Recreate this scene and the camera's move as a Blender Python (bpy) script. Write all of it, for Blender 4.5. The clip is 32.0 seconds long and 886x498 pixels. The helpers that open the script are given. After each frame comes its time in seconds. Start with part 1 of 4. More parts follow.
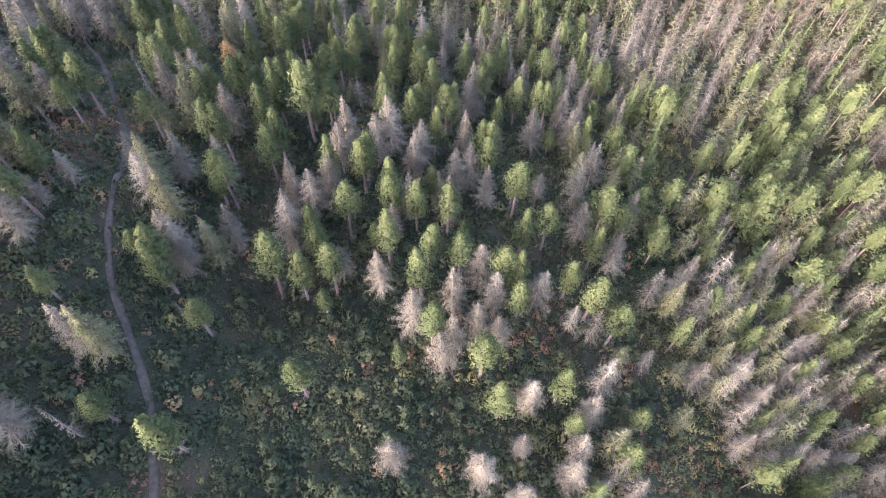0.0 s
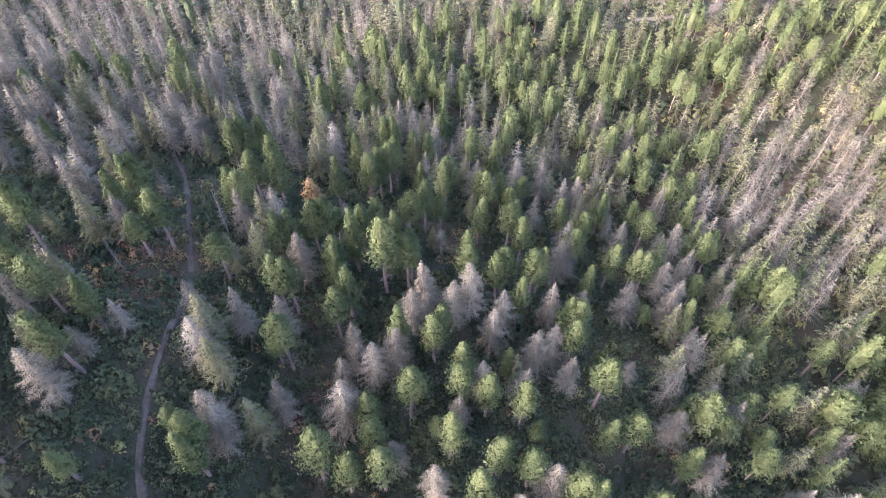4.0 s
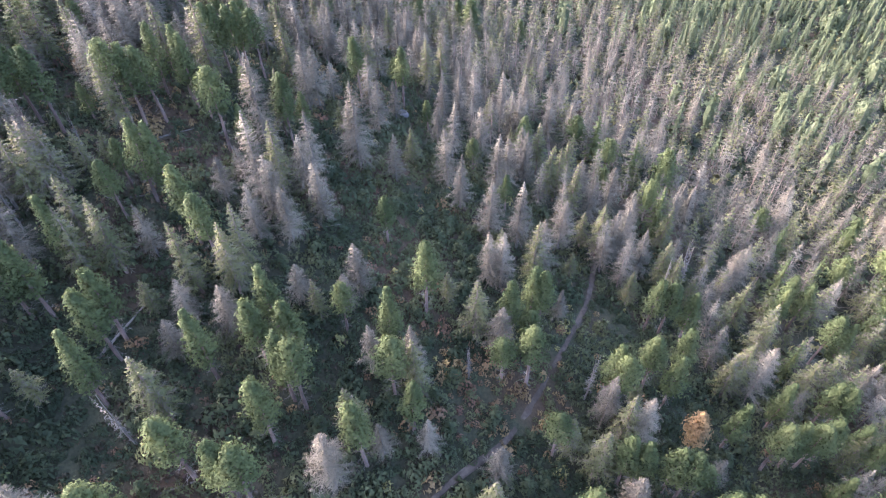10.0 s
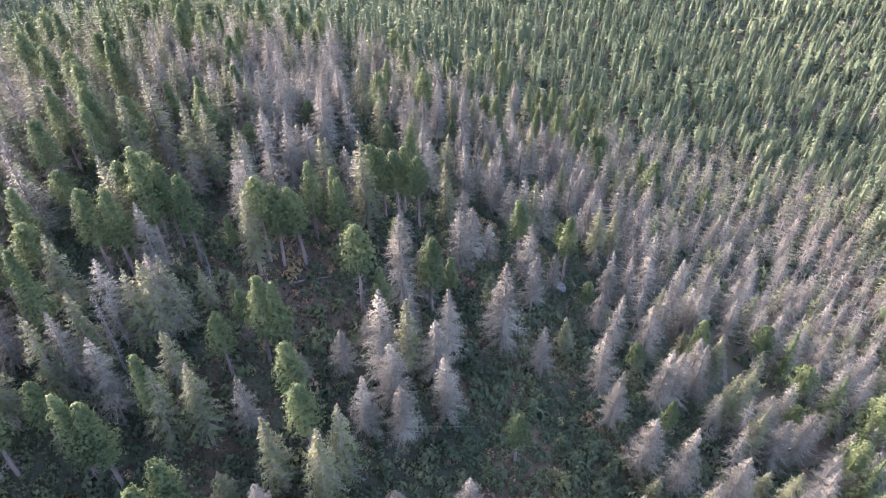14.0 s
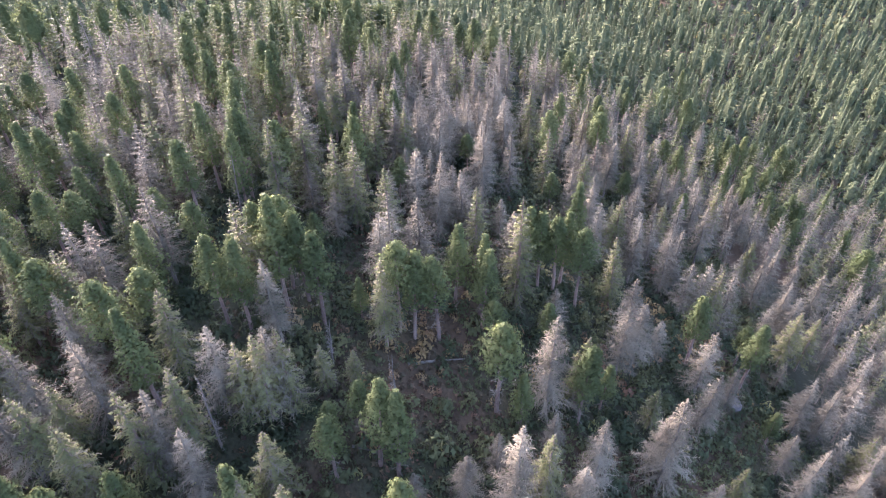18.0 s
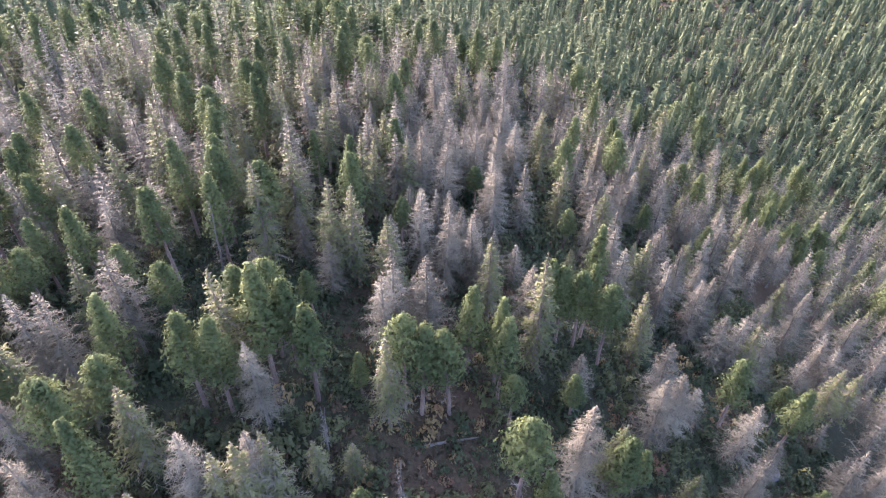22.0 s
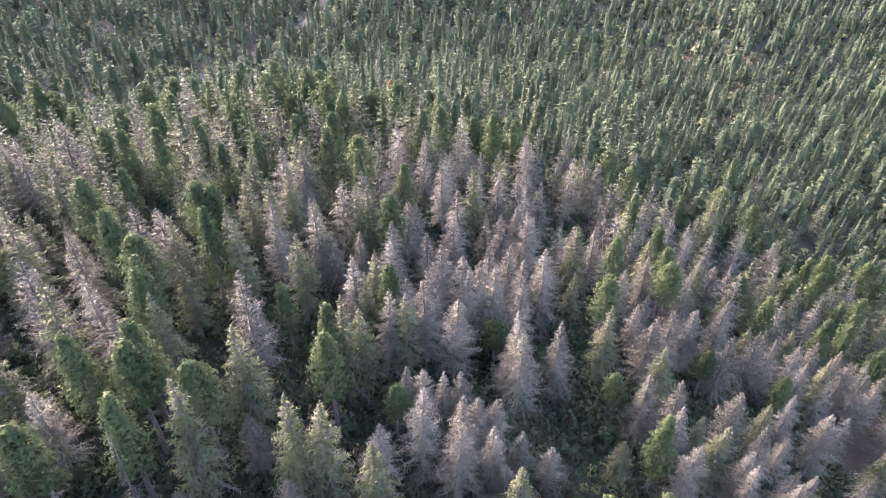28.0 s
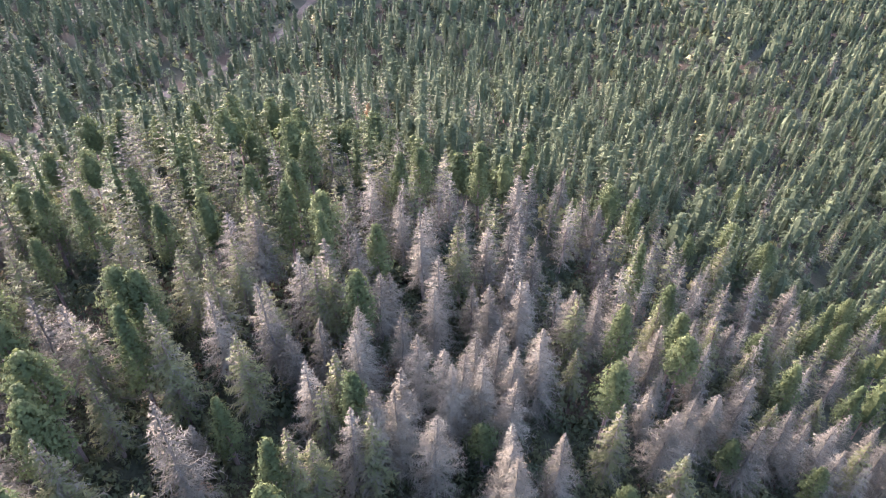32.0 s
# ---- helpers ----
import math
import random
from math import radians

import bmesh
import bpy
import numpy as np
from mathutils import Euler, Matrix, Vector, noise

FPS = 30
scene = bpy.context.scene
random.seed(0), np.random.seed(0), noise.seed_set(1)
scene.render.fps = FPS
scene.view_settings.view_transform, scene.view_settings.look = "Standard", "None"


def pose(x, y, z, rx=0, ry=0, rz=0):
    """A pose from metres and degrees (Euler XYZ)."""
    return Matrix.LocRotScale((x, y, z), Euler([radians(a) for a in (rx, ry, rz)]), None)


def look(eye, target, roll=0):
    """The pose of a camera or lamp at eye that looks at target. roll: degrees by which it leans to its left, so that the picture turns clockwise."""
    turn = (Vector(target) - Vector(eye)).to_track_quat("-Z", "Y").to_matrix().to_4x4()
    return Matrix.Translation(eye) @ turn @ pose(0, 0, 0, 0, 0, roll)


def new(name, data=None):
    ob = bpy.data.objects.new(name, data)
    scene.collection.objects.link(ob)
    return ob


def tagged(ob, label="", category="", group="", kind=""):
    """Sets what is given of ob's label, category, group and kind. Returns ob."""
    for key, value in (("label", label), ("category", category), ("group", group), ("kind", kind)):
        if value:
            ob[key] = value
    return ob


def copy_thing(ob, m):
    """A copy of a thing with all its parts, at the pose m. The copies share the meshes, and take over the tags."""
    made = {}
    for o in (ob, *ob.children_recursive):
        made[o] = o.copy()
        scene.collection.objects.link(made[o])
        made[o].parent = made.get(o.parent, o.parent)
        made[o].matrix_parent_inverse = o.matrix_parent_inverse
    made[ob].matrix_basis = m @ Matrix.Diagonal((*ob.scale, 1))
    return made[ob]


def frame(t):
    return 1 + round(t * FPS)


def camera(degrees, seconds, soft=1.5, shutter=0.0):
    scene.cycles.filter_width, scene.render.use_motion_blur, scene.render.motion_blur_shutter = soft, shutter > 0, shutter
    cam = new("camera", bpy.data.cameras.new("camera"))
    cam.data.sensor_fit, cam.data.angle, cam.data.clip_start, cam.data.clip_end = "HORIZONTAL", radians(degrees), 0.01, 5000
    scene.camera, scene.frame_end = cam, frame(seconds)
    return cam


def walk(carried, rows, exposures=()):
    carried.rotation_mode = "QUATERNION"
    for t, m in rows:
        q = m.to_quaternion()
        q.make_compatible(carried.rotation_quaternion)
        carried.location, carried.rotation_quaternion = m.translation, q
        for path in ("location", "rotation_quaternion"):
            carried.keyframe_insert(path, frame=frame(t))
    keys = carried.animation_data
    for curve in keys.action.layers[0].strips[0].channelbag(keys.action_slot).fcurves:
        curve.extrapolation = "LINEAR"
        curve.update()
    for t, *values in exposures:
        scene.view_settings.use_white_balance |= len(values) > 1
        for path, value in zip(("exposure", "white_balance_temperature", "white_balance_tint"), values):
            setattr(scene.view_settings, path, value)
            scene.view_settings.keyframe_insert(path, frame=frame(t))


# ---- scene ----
import collections
import itertools

# ---- camera ----
cam = camera(69.7, 32.0, soft=1.0)
METRES, EYE, TILT, LEAN, TURN = 170.0, 100.0, -58.27, -1.06, 0.0
ROWS = [
    (0.0, 0.0, 0.0, 0.0, 0.0, 0.0, 0.0),
    (0.5, -0.0022, 0.0098, 0.0151, 0.31, -0.01, -0.4),
    (1.0, -0.0043, 0.0193, 0.0303, 1.16, -0.04, -1.64),
    (1.5, -0.006, 0.0278, 0.0462, 1.84, 0.03, -2.63),
    (2.0, -0.0081, 0.0363, 0.0607, 2.2, 0.17, -3.02),
    (2.5, -0.0118, 0.0456, 0.0769, 2.42, 1.87, -3.38),
    (3.0, -0.0149, 0.0538, 0.0916, 2.68, 4.44, -3.71),
    (3.5, -0.0183, 0.062, 0.1038, 3.65, 5.97, -5.02),
    (5.5, -0.0387, 0.0922, 0.159, 12.75, 4.94, -17.74),
    (6.0, -0.0459, 0.0998, 0.1714, 14.43, 5.64, -19.86),
    (6.5, -0.0548, 0.1076, 0.1828, 16.72, 5.77, -22.78),
    (7.0, -0.0653, 0.1152, 0.1929, 24.68, 2.66, -31.62),
    (7.5, -0.0742, 0.1206, 0.2042, 37.37, -4.96, -41.93),
    (8.0, -0.0837, 0.1254, 0.2155, 43.52, -9.15, -45.51),
    (8.5, -0.098, 0.1301, 0.2229, 44.55, -9.85, -46.24),
    (9.0, -0.1128, 0.1347, 0.2293, 43.74, -9.2, -45.97),
    (9.5, -0.128, 0.139, 0.235, 42.26, -8.08, -45.28),
    (10.0, -0.1447, 0.1427, 0.2398, 41.24, -7.4, -44.9),
    (10.5, -0.1607, 0.1465, 0.2451, 40.86, -7.11, -44.85),
    (11.0, -0.176, 0.1508, 0.251, 39.97, -6.47, -44.42),
    (11.5, -0.194, 0.1544, 0.2564, 37.22, -4.65, -43.0),
    (12.0, -0.2109, 0.1581, 0.2615, 42.45, -8.37, -46.34),
    (12.5, -0.232, 0.1604, 0.2691, 51.87, -13.98, -51.02),
    (13.0, -0.2426, 0.1654, 0.2738, 57.41, -10.57, -52.68),
    (13.5, -0.2602, 0.1679, 0.2777, 59.77, -12.45, -53.46),
    (14.0, -0.2782, 0.1696, 0.2786, 62.72, -14.83, -54.37),
    (14.5, -0.2954, 0.1704, 0.2807, 70.03, -20.94, -55.9),
    (15.0, -0.313, 0.1712, 0.2818, 73.8, -24.15, -56.57),
    (15.5, -0.3295, 0.1716, 0.281, 78.16, -27.8, -57.14),
    (17.5, -0.399, 0.1684, 0.2753, 86.88, -35.5, -57.9),
    (18.0, -0.4132, 0.1675, 0.2732, 88.21, -36.75, -57.96),
    (18.5, -0.4257, 0.1668, 0.2707, 89.59, -38.01, -58.0),
    (19.0, -0.4366, 0.1661, 0.269, 91.49, -39.72, -58.04),
    (19.5, -0.4463, 0.1649, 0.2676, 93.14, -41.25, -58.11),
    (20.0, -0.4552, 0.164, 0.2656, 92.96, -41.25, -58.22),
    (20.5, -0.4641, 0.1633, 0.2636, 93.83, -42.16, -58.39),
    (21.0, -0.4752, 0.1621, 0.2616, 94.52, -42.84, -58.6),
    (21.5, -0.4883, 0.1612, 0.2596, 88.81, -38.0, -58.9),
    (22.0, -0.5025, 0.16, 0.2569, 86.7, -36.18, -58.96),
    (22.5, -0.5177, 0.1592, 0.2554, 85.96, -35.62, -58.99),
    (23.0, -0.5338, 0.1588, 0.2548, 85.73, -35.47, -59.0),
    (23.5, -0.5505, 0.1585, 0.2544, 85.74, -35.51, -59.03),
    (24.0, -0.5675, 0.1592, 0.2538, 85.83, -35.52, -59.03),
    (24.5, -0.5841, 0.1596, 0.2539, 86.03, -35.7, -59.0),
    (26.5, -0.6477, 0.1624, 0.2552, 87.01, -35.99, -58.9),
    (27.0, -0.6627, 0.1627, 0.2558, 87.31, -34.7, -58.94),
    (27.5, -0.6759, 0.164, 0.2568, 87.64, -34.34, -58.86),
    (28.0, -0.6894, 0.165, 0.2576, 87.96, -34.62, -58.83),
    (28.5, -0.7024, 0.166, 0.2587, 88.26, -34.88, -58.77),
    (29.0, -0.7153, 0.1667, 0.2596, 88.5, -35.12, -58.77),
    (29.5, -0.728, 0.1676, 0.2607, 87.62, -34.4, -58.77),
    (30.0, -0.7406, 0.169, 0.2612, 85.81, -32.83, -58.77),
    (30.5, -0.7538, 0.17, 0.262, 85.43, -32.53, -58.83),
    (31.0, -0.7668, 0.171, 0.2631, 85.17, -32.34, -58.83),
    (31.5, -0.7804, 0.172, 0.2645, 85.82, -32.93, -58.84),
    (32.0, -0.7941, 0.1731, 0.266, 86.01, -33.09, -58.87),
]
walk(cam, [(t, pose(0, 0, EYE, TILT, LEAN, TURN) @ pose(METRES * x, METRES * y, METRES * z, 90 + pitch, roll, yaw)) for t, x, y, z, yaw, pitch, roll in ROWS],
     exposures=[(0.0, 3.6, 5150, 34), (4.0, 3.6, 5000, 34), (9.0, 3.85, 5000, 33), (14.0, 3.8, 5050, 34), (19.0, 3.7, 5150, 36), (24.0, 3.7, 5150, 36), (27.0, 3.55, 5100, 35), (32.0, 3.5, 5100, 35)])

# ---- world, sun and exposure ----
SUN_YAW, SUN_UP = 134.0, 22.0      # where the sun stands: degrees left of +y, degrees above level
world = bpy.data.worlds.new("world")
scene.world = world
world.use_nodes = True
wn = world.node_tree.nodes
sky = wn.new("ShaderNodeTexSky")
sky.sky_type = "NISHITA"
sky.sun_disc = False
sky.sun_elevation = radians(SUN_UP)
sky.sun_rotation = radians(-SUN_YAW)
sky.air_density, sky.dust_density, sky.ozone_density = 1.1, 6.0, 0.7
wn["Background"].inputs["Strength"].default_value = 0.15
world.node_tree.links.new(sky.outputs[0], wn["Background"].inputs["Color"])
sun = new("sun", bpy.data.lights.new("sun", "SUN"))
sun.data.energy, sun.data.angle, sun.data.color = 1.3, radians(4.0), (1.0, 0.9, 0.75)
sun_to = Vector((-math.sin(radians(SUN_YAW)) * math.cos(radians(SUN_UP)), math.cos(radians(SUN_YAW)) * math.cos(radians(SUN_UP)), math.sin(radians(SUN_UP))))
sun.matrix_world = look(sun_to * 300, (0, 0, 0))

# ---- materials ----
def material(name, dark, light, rough=0.8, scale=0.14, fine=2.0, sheen=0.0, third=None, translucent=0.0, bump=0.0):
    """A surface whose colour drifts from plant to plant (scale) and from clump to clump (fine)."""
    m = bpy.data.materials.new(name)
    m.use_nodes = True
    n, l = m.node_tree.nodes, m.node_tree.links
    b = n["Principled BSDF"]
    b.inputs["Roughness"].default_value = rough
    b.inputs["Sheen Weight"].default_value = sheen
    b.inputs["Specular IOR Level"].default_value = 0.1
    geo = n.new("ShaderNodeNewGeometry")
    broad, grain = n.new("ShaderNodeTexNoise"), n.new("ShaderNodeTexNoise")
    broad.inputs["Scale"].default_value, broad.inputs["Detail"].default_value = scale, 2.0
    grain.inputs["Scale"].default_value, grain.inputs["Detail"].default_value = fine, 3.0
    ramp, mix = n.new("ShaderNodeValToRGB"), n.new("ShaderNodeMix")
    ramp.color_ramp.elements[0].position, ramp.color_ramp.elements[0].color = 0.36, (*dark, 1)
    ramp.color_ramp.elements[1].position, ramp.color_ramp.elements[1].color = 0.64, (*light, 1)
    if third:
        e = ramp.color_ramp.elements.new(0.5)
        e.color = (*third, 1)
    mix.data_type, mix.blend_type = "RGBA", "MULTIPLY"
    mix.inputs["Factor"].default_value = 0.55
    tone = n.new("ShaderNodeValToRGB")
    tone.color_ramp.elements[0].position, tone.color_ramp.elements[0].color = 0.3, (0.5, 0.5, 0.5, 1)
    tone.color_ramp.elements[1].position, tone.color_ramp.elements[1].color = 0.7, (1.35, 1.35, 1.3, 1)
    for t in (broad, grain):
        l.new(geo.outputs["Position"], t.inputs["Vector"])
    l.new(broad.outputs["Fac"], ramp.inputs[0])
    l.new(grain.outputs["Fac"], tone.inputs[0])
    l.new(ramp.outputs[0], mix.inputs[6])
    l.new(tone.outputs[0], mix.inputs[7])
    l.new(mix.outputs[2], b.inputs["Base Color"])
    if bump:
        k = n.new("ShaderNodeBump")
        k.inputs["Strength"].default_value, k.inputs["Distance"].default_value = 0.6, bump
        l.new(grain.outputs["Fac"], k.inputs["Height"])
        l.new(k.outputs[0], b.inputs["Normal"])
    if translucent:
        tr, add = n.new("ShaderNodeBsdfTranslucent"), n.new("ShaderNodeMixShader")
        add.inputs[0].default_value = translucent
        l.new(mix.outputs[2], tr.inputs["Color"])
        l.new(b.outputs[0], add.inputs[1])
        l.new(tr.outputs[0], add.inputs[2])
        l.new(add.outputs[0], n["Material Output"].inputs["Surface"])
    return m


NEEDLES = material("green_needles", (0.058, 0.07, 0.023), (0.1, 0.11, 0.036), 0.75, translucent=0.4)
FADING = material("fading_needles", (0.078, 0.082, 0.029), (0.13, 0.123, 0.046), 0.8, translucent=0.3)
DEADWOOD = material("grey_dead_twigs", (0.075, 0.064, 0.039), (0.145, 0.123, 0.076), 0.9, third=(0.108, 0.089, 0.053))
RUST = material("rusty_needles", (0.17, 0.105, 0.04), (0.23, 0.15, 0.055), 0.7, translucent=0.2)
BARK = material("bark", (0.10, 0.07, 0.05), (0.20, 0.14, 0.10), 0.9, fine=6.0)
SILVER = material("bleached_wood", (0.085, 0.072, 0.052), (0.145, 0.124, 0.09), 0.85, fine=6.0)
SHRUB = material("shrub_leaves", (0.044, 0.054, 0.024), (0.095, 0.094, 0.036), 0.75, scale=0.09, fine=1.2, third=(0.06, 0.069, 0.029), translucent=0.35)
AUTUMN = material("autumn_leaves", (0.12, 0.067, 0.037), (0.19, 0.135, 0.05), 0.7, scale=0.12, fine=1.5, translucent=0.2)
BRACKEN = material("bracken", (0.05, 0.032, 0.02), (0.1, 0.062, 0.034), 0.85, scale=0.3, fine=2.5, third=(0.06, 0.052, 0.026), translucent=0.2)
# Needles of the distant trees: haze is put into their paler, bluer colour.
HAZED_NEEDLES = material("haze_tinted_needles", (0.074, 0.087, 0.038), (0.118, 0.128, 0.058), 0.85, translucent=0.45)
YELLOW = material("yellow_leaves", (0.15, 0.14, 0.06), (0.23, 0.2, 0.085), 0.7, translucent=0.25)
GOLD = material("yellowing_leaves", (0.13, 0.125, 0.04), (0.22, 0.185, 0.055), 0.7, fine=1.5, translucent=0.2)
ROCK = material("grey_rock", (0.085, 0.076, 0.062), (0.135, 0.121, 0.1), 0.9, scale=0.5, fine=2.5, bump=0.15)
TRAIL = material("trail_earth", (0.05, 0.038, 0.024), (0.078, 0.06, 0.039), 0.95, scale=0.2, fine=1.5)
SAND = material("sandy_earth", (0.11, 0.082, 0.052), (0.165, 0.126, 0.083), 0.95, scale=0.15, fine=1.0)
# Litter brown, darkened further to paint in the shade between the shrubs.
FLOOR = material("forest_floor", (0.027, 0.026, 0.013), (0.052, 0.035, 0.018), 0.95, scale=0.045, fine=2.2, third=(0.034, 0.034, 0.016), bump=0.3)


# ---- the lie of the land ----
def soft_max(a, b, k):
    return 0.5 * (a + b + np.sqrt((a - b) ** 2 + k * k))


def ground_at(x, y):
    """Height of the ground: a shoulder that falls to a gully in the east and to valleys in the north and west."""
    x, y = np.asarray(x, float), np.asarray(y, float)
    u, v = (x + 120) / 100, (y - 70) / 100
    over, under = np.maximum(v - 1.5, 0), np.maximum(-0.8 - v, 0)
    u, v = np.clip(u, -4.2, 2.2), np.clip(v, -0.8, 1.5)
    z = (21.9 - 11.6 * u - 37.4 * v - 9.6 * u * u + 6.8 * u * v - 17.4 * v * v + 0.27 * u ** 3 + 8.35 * u * u * v + 2.0 * u * v * v + 11.3 * v ** 3)
    z = z - 26 * over + 8 * under
    far = np.hypot(x + 120, y - 50)
    base = -72 + 0.16 * np.maximum(far - 400, 0) + 0.0001 * np.maximum(far - 600, 0) ** 2
    w = np.clip((-215 - x) / 70, 0, 1)
    w = w * w * (3 - 2 * w)
    west = -3 - 0.15 * (y + 19) + 0.10 * np.maximum(far - 330, 0)
    base = base + w * (np.maximum(west, base) - base)
    z = soft_max(z, np.minimum(base, 260), 10)
    z = z - 8 * np.exp(-(((x + 29) / 14) ** 2 + ((y - 55) / 26) ** 2)) - 4 * np.exp(-(((x + 92) / 18) ** 2 + ((y - 33) / 16) ** 2))
    z = z - 11 * np.exp(-(((x + 262) / 28) ** 2 + ((y + 42) / 26) ** 2))
    return z + 0.7 * np.sin(x * 0.11 + 1.0) * np.sin(y * 0.13) + 0.4 * np.sin(x * 0.31) * np.sin(y * 0.27 + 2)


def gz(x, y):
    return float(ground_at(x, y))


def part(name, verts, faces, mats, parent=None, label="", slots=None, normals=None):
    """A mesh object from lists or arrays, under a thing if one is given. normals: which way each corner point's foliage faces."""
    me = bpy.data.meshes.new(name)
    verts = np.asarray(verts, np.float32)
    sizes = np.fromiter((len(f) for f in faces), np.int32, len(faces))
    corners = np.fromiter(itertools.chain.from_iterable(faces), np.int32, int(sizes.sum()))
    me.vertices.add(len(verts))
    me.vertices.foreach_set("co", verts.ravel())
    me.loops.add(len(corners))
    me.loops.foreach_set("vertex_index", corners)
    me.polygons.add(len(sizes))
    me.polygons.foreach_set("loop_start", np.r_[0, np.cumsum(sizes)[:-1]].astype(np.int32))
    me.polygons.foreach_set("loop_total", sizes)
    for m in (mats if isinstance(mats, (list, tuple)) else [mats]):
        me.materials.append(m)
    if slots is not None:
        me.polygons.foreach_set("material_index", np.asarray(slots, np.int32))
    me.polygons.foreach_set("use_smooth", np.full(len(sizes), normals is not None))
    if normals is not None:
        me.attributes.new("custom_normal", "FLOAT_VECTOR", "POINT").data.foreach_set("vector", np.asarray(normals, np.float32).ravel())
    me.update(calc_edges=True)
    ob = new(name, me)
    if parent:
        ob.parent = parent
    if label:
        ob["label"] = label
    return ob


def stretched(a, b, n, power):
    s = np.linspace(-1, 1, n)
    s = np.sign(s) * (0.16 * np.abs(s) + 0.84 * np.abs(s) ** power)
    return 0.5 * (a + b) + 0.5 * (b - a) * s


gx, gy = stretched(-3620, 3380, 211, 5), stretched(-3400, 3600, 211, 5)
GX, GY = np.meshgrid(gx, gy)
GZ = ground_at(GX, GY)
nx = len(gx)
ground = part("ground", np.stack([GX, GY, GZ], -1).reshape(-1, 3).tolist(),
              [(j * nx + i, j * nx + i + 1, (j + 1) * nx + i + 1, (j + 1) * nx + i) for j in range(len(gy) - 1) for i in range(nx - 1)], FLOOR)
ground.data.polygons.foreach_set("use_smooth", [True] * len(ground.data.polygons))
tagged(ground, "forest floor of dry needles, moss and reddish undergrowth on a hillside", "ground", kind="structure")

# ---- tree shapes ----
rng = np.random.default_rng(7)


class Shape:
    """Collects triangles and quads with a material slot each."""

    def __init__(self):
        self.v, self.f, self.s = [], [], []

    def face(self, pts, slot=0):
        k = len(self.v)
        self.v += [tuple(map(float, p)) for p in pts]
        self.f.append(tuple(range(k, k + len(pts))))
        self.s.append(slot)

    def tube(self, a, b, ra, rb, sides=5, slot=0):
        a, b = np.array(a, float), np.array(b, float)
        d = (b - a) / (np.linalg.norm(b - a) + 1e-9)
        p = np.cross(d, (0.3, 0.9, 0.1) if abs(d[2]) > 0.7 else (0, 0, 1))
        p /= np.linalg.norm(p)
        q = np.cross(d, p)
        k = len(self.v)
        for c, r in ((a, ra), (b, rb)):
            for i in range(sides):
                w = 2 * math.pi * i / sides
                self.v.append(tuple(map(float, c + r * (math.cos(w) * p + math.sin(w) * q))))
        for i in range(sides):
            j = (i + 1) % sides
            self.f.append((k + i, k + j, k + sides + j, k + sides + i))
            self.s.append(slot)


def soften(sh, amount, lift=0.35):
    """Turns every sprig's face outwards and gives its points normals that lean outwards from the stem, as a mass of needles takes the light."""
    V = np.array(sh.v)
    N = np.zeros_like(V)
    for k, f in enumerate(sh.f):
        p = V[list(f)]
        c, n = p.mean(0), np.cross(p[1] - p[0], p[-1] - p[0])
        n /= np.linalg.norm(n) + 1e-12
        o = np.array((c[0], c[1], lift * math.hypot(c[0], c[1]) + 0.05))
        o /= np.linalg.norm(o)
        if n @ o < 0:
            n, sh.f[k] = -n, f[::-1]
        q = amount * o + (1 - amount) * n
        N[list(f)] = q / (np.linalg.norm(q) + 1e-12)
    sh.n = N
    return sh


def leaf(sh, c, d, size, width, slot=0, plain=False, face=None):
    """A tapered sprig at c along d; a plain one is a single triangle. face: the way that its flat side looks, roughly."""
    d = d / (np.linalg.norm(d) + 1e-9)
    w = np.cross(d, rng.normal(size=3) if face is None else face + rng.normal(0, 0.4, 3))
    w /= np.linalg.norm(w) + 1e-9
    if plain:
        sh.face((c - d * size * 0.3 - w * width * 0.6, c + d * size, c - d * size * 0.2 + w * width * 0.6), slot)
        return
    sh.face((c - d * size * 0.25 - w * width * 0.35, c + d * size * 0.3 - w * width * 0.5, c + d * size, c + d * size * 0.25 + w * width * 0.5), slot)


def trunk_shape(h, r, lean=0.0, top=0.97):
    sh = Shape()
    n = 5
    pts = [np.array((lean * h * (i / n) ** 2 * 0.12 + rng.normal(0, 0.05), rng.normal(0, 0.05), top * h * i / n - (0.8 if i == 0 else 0))) for i in range(n + 1)]
    for i in range(n):
        sh.tube(pts[i], pts[i + 1], r * (1.15 - i / n), r * (1.15 - (i + 1) / n) + 0.02, 6)
    return sh


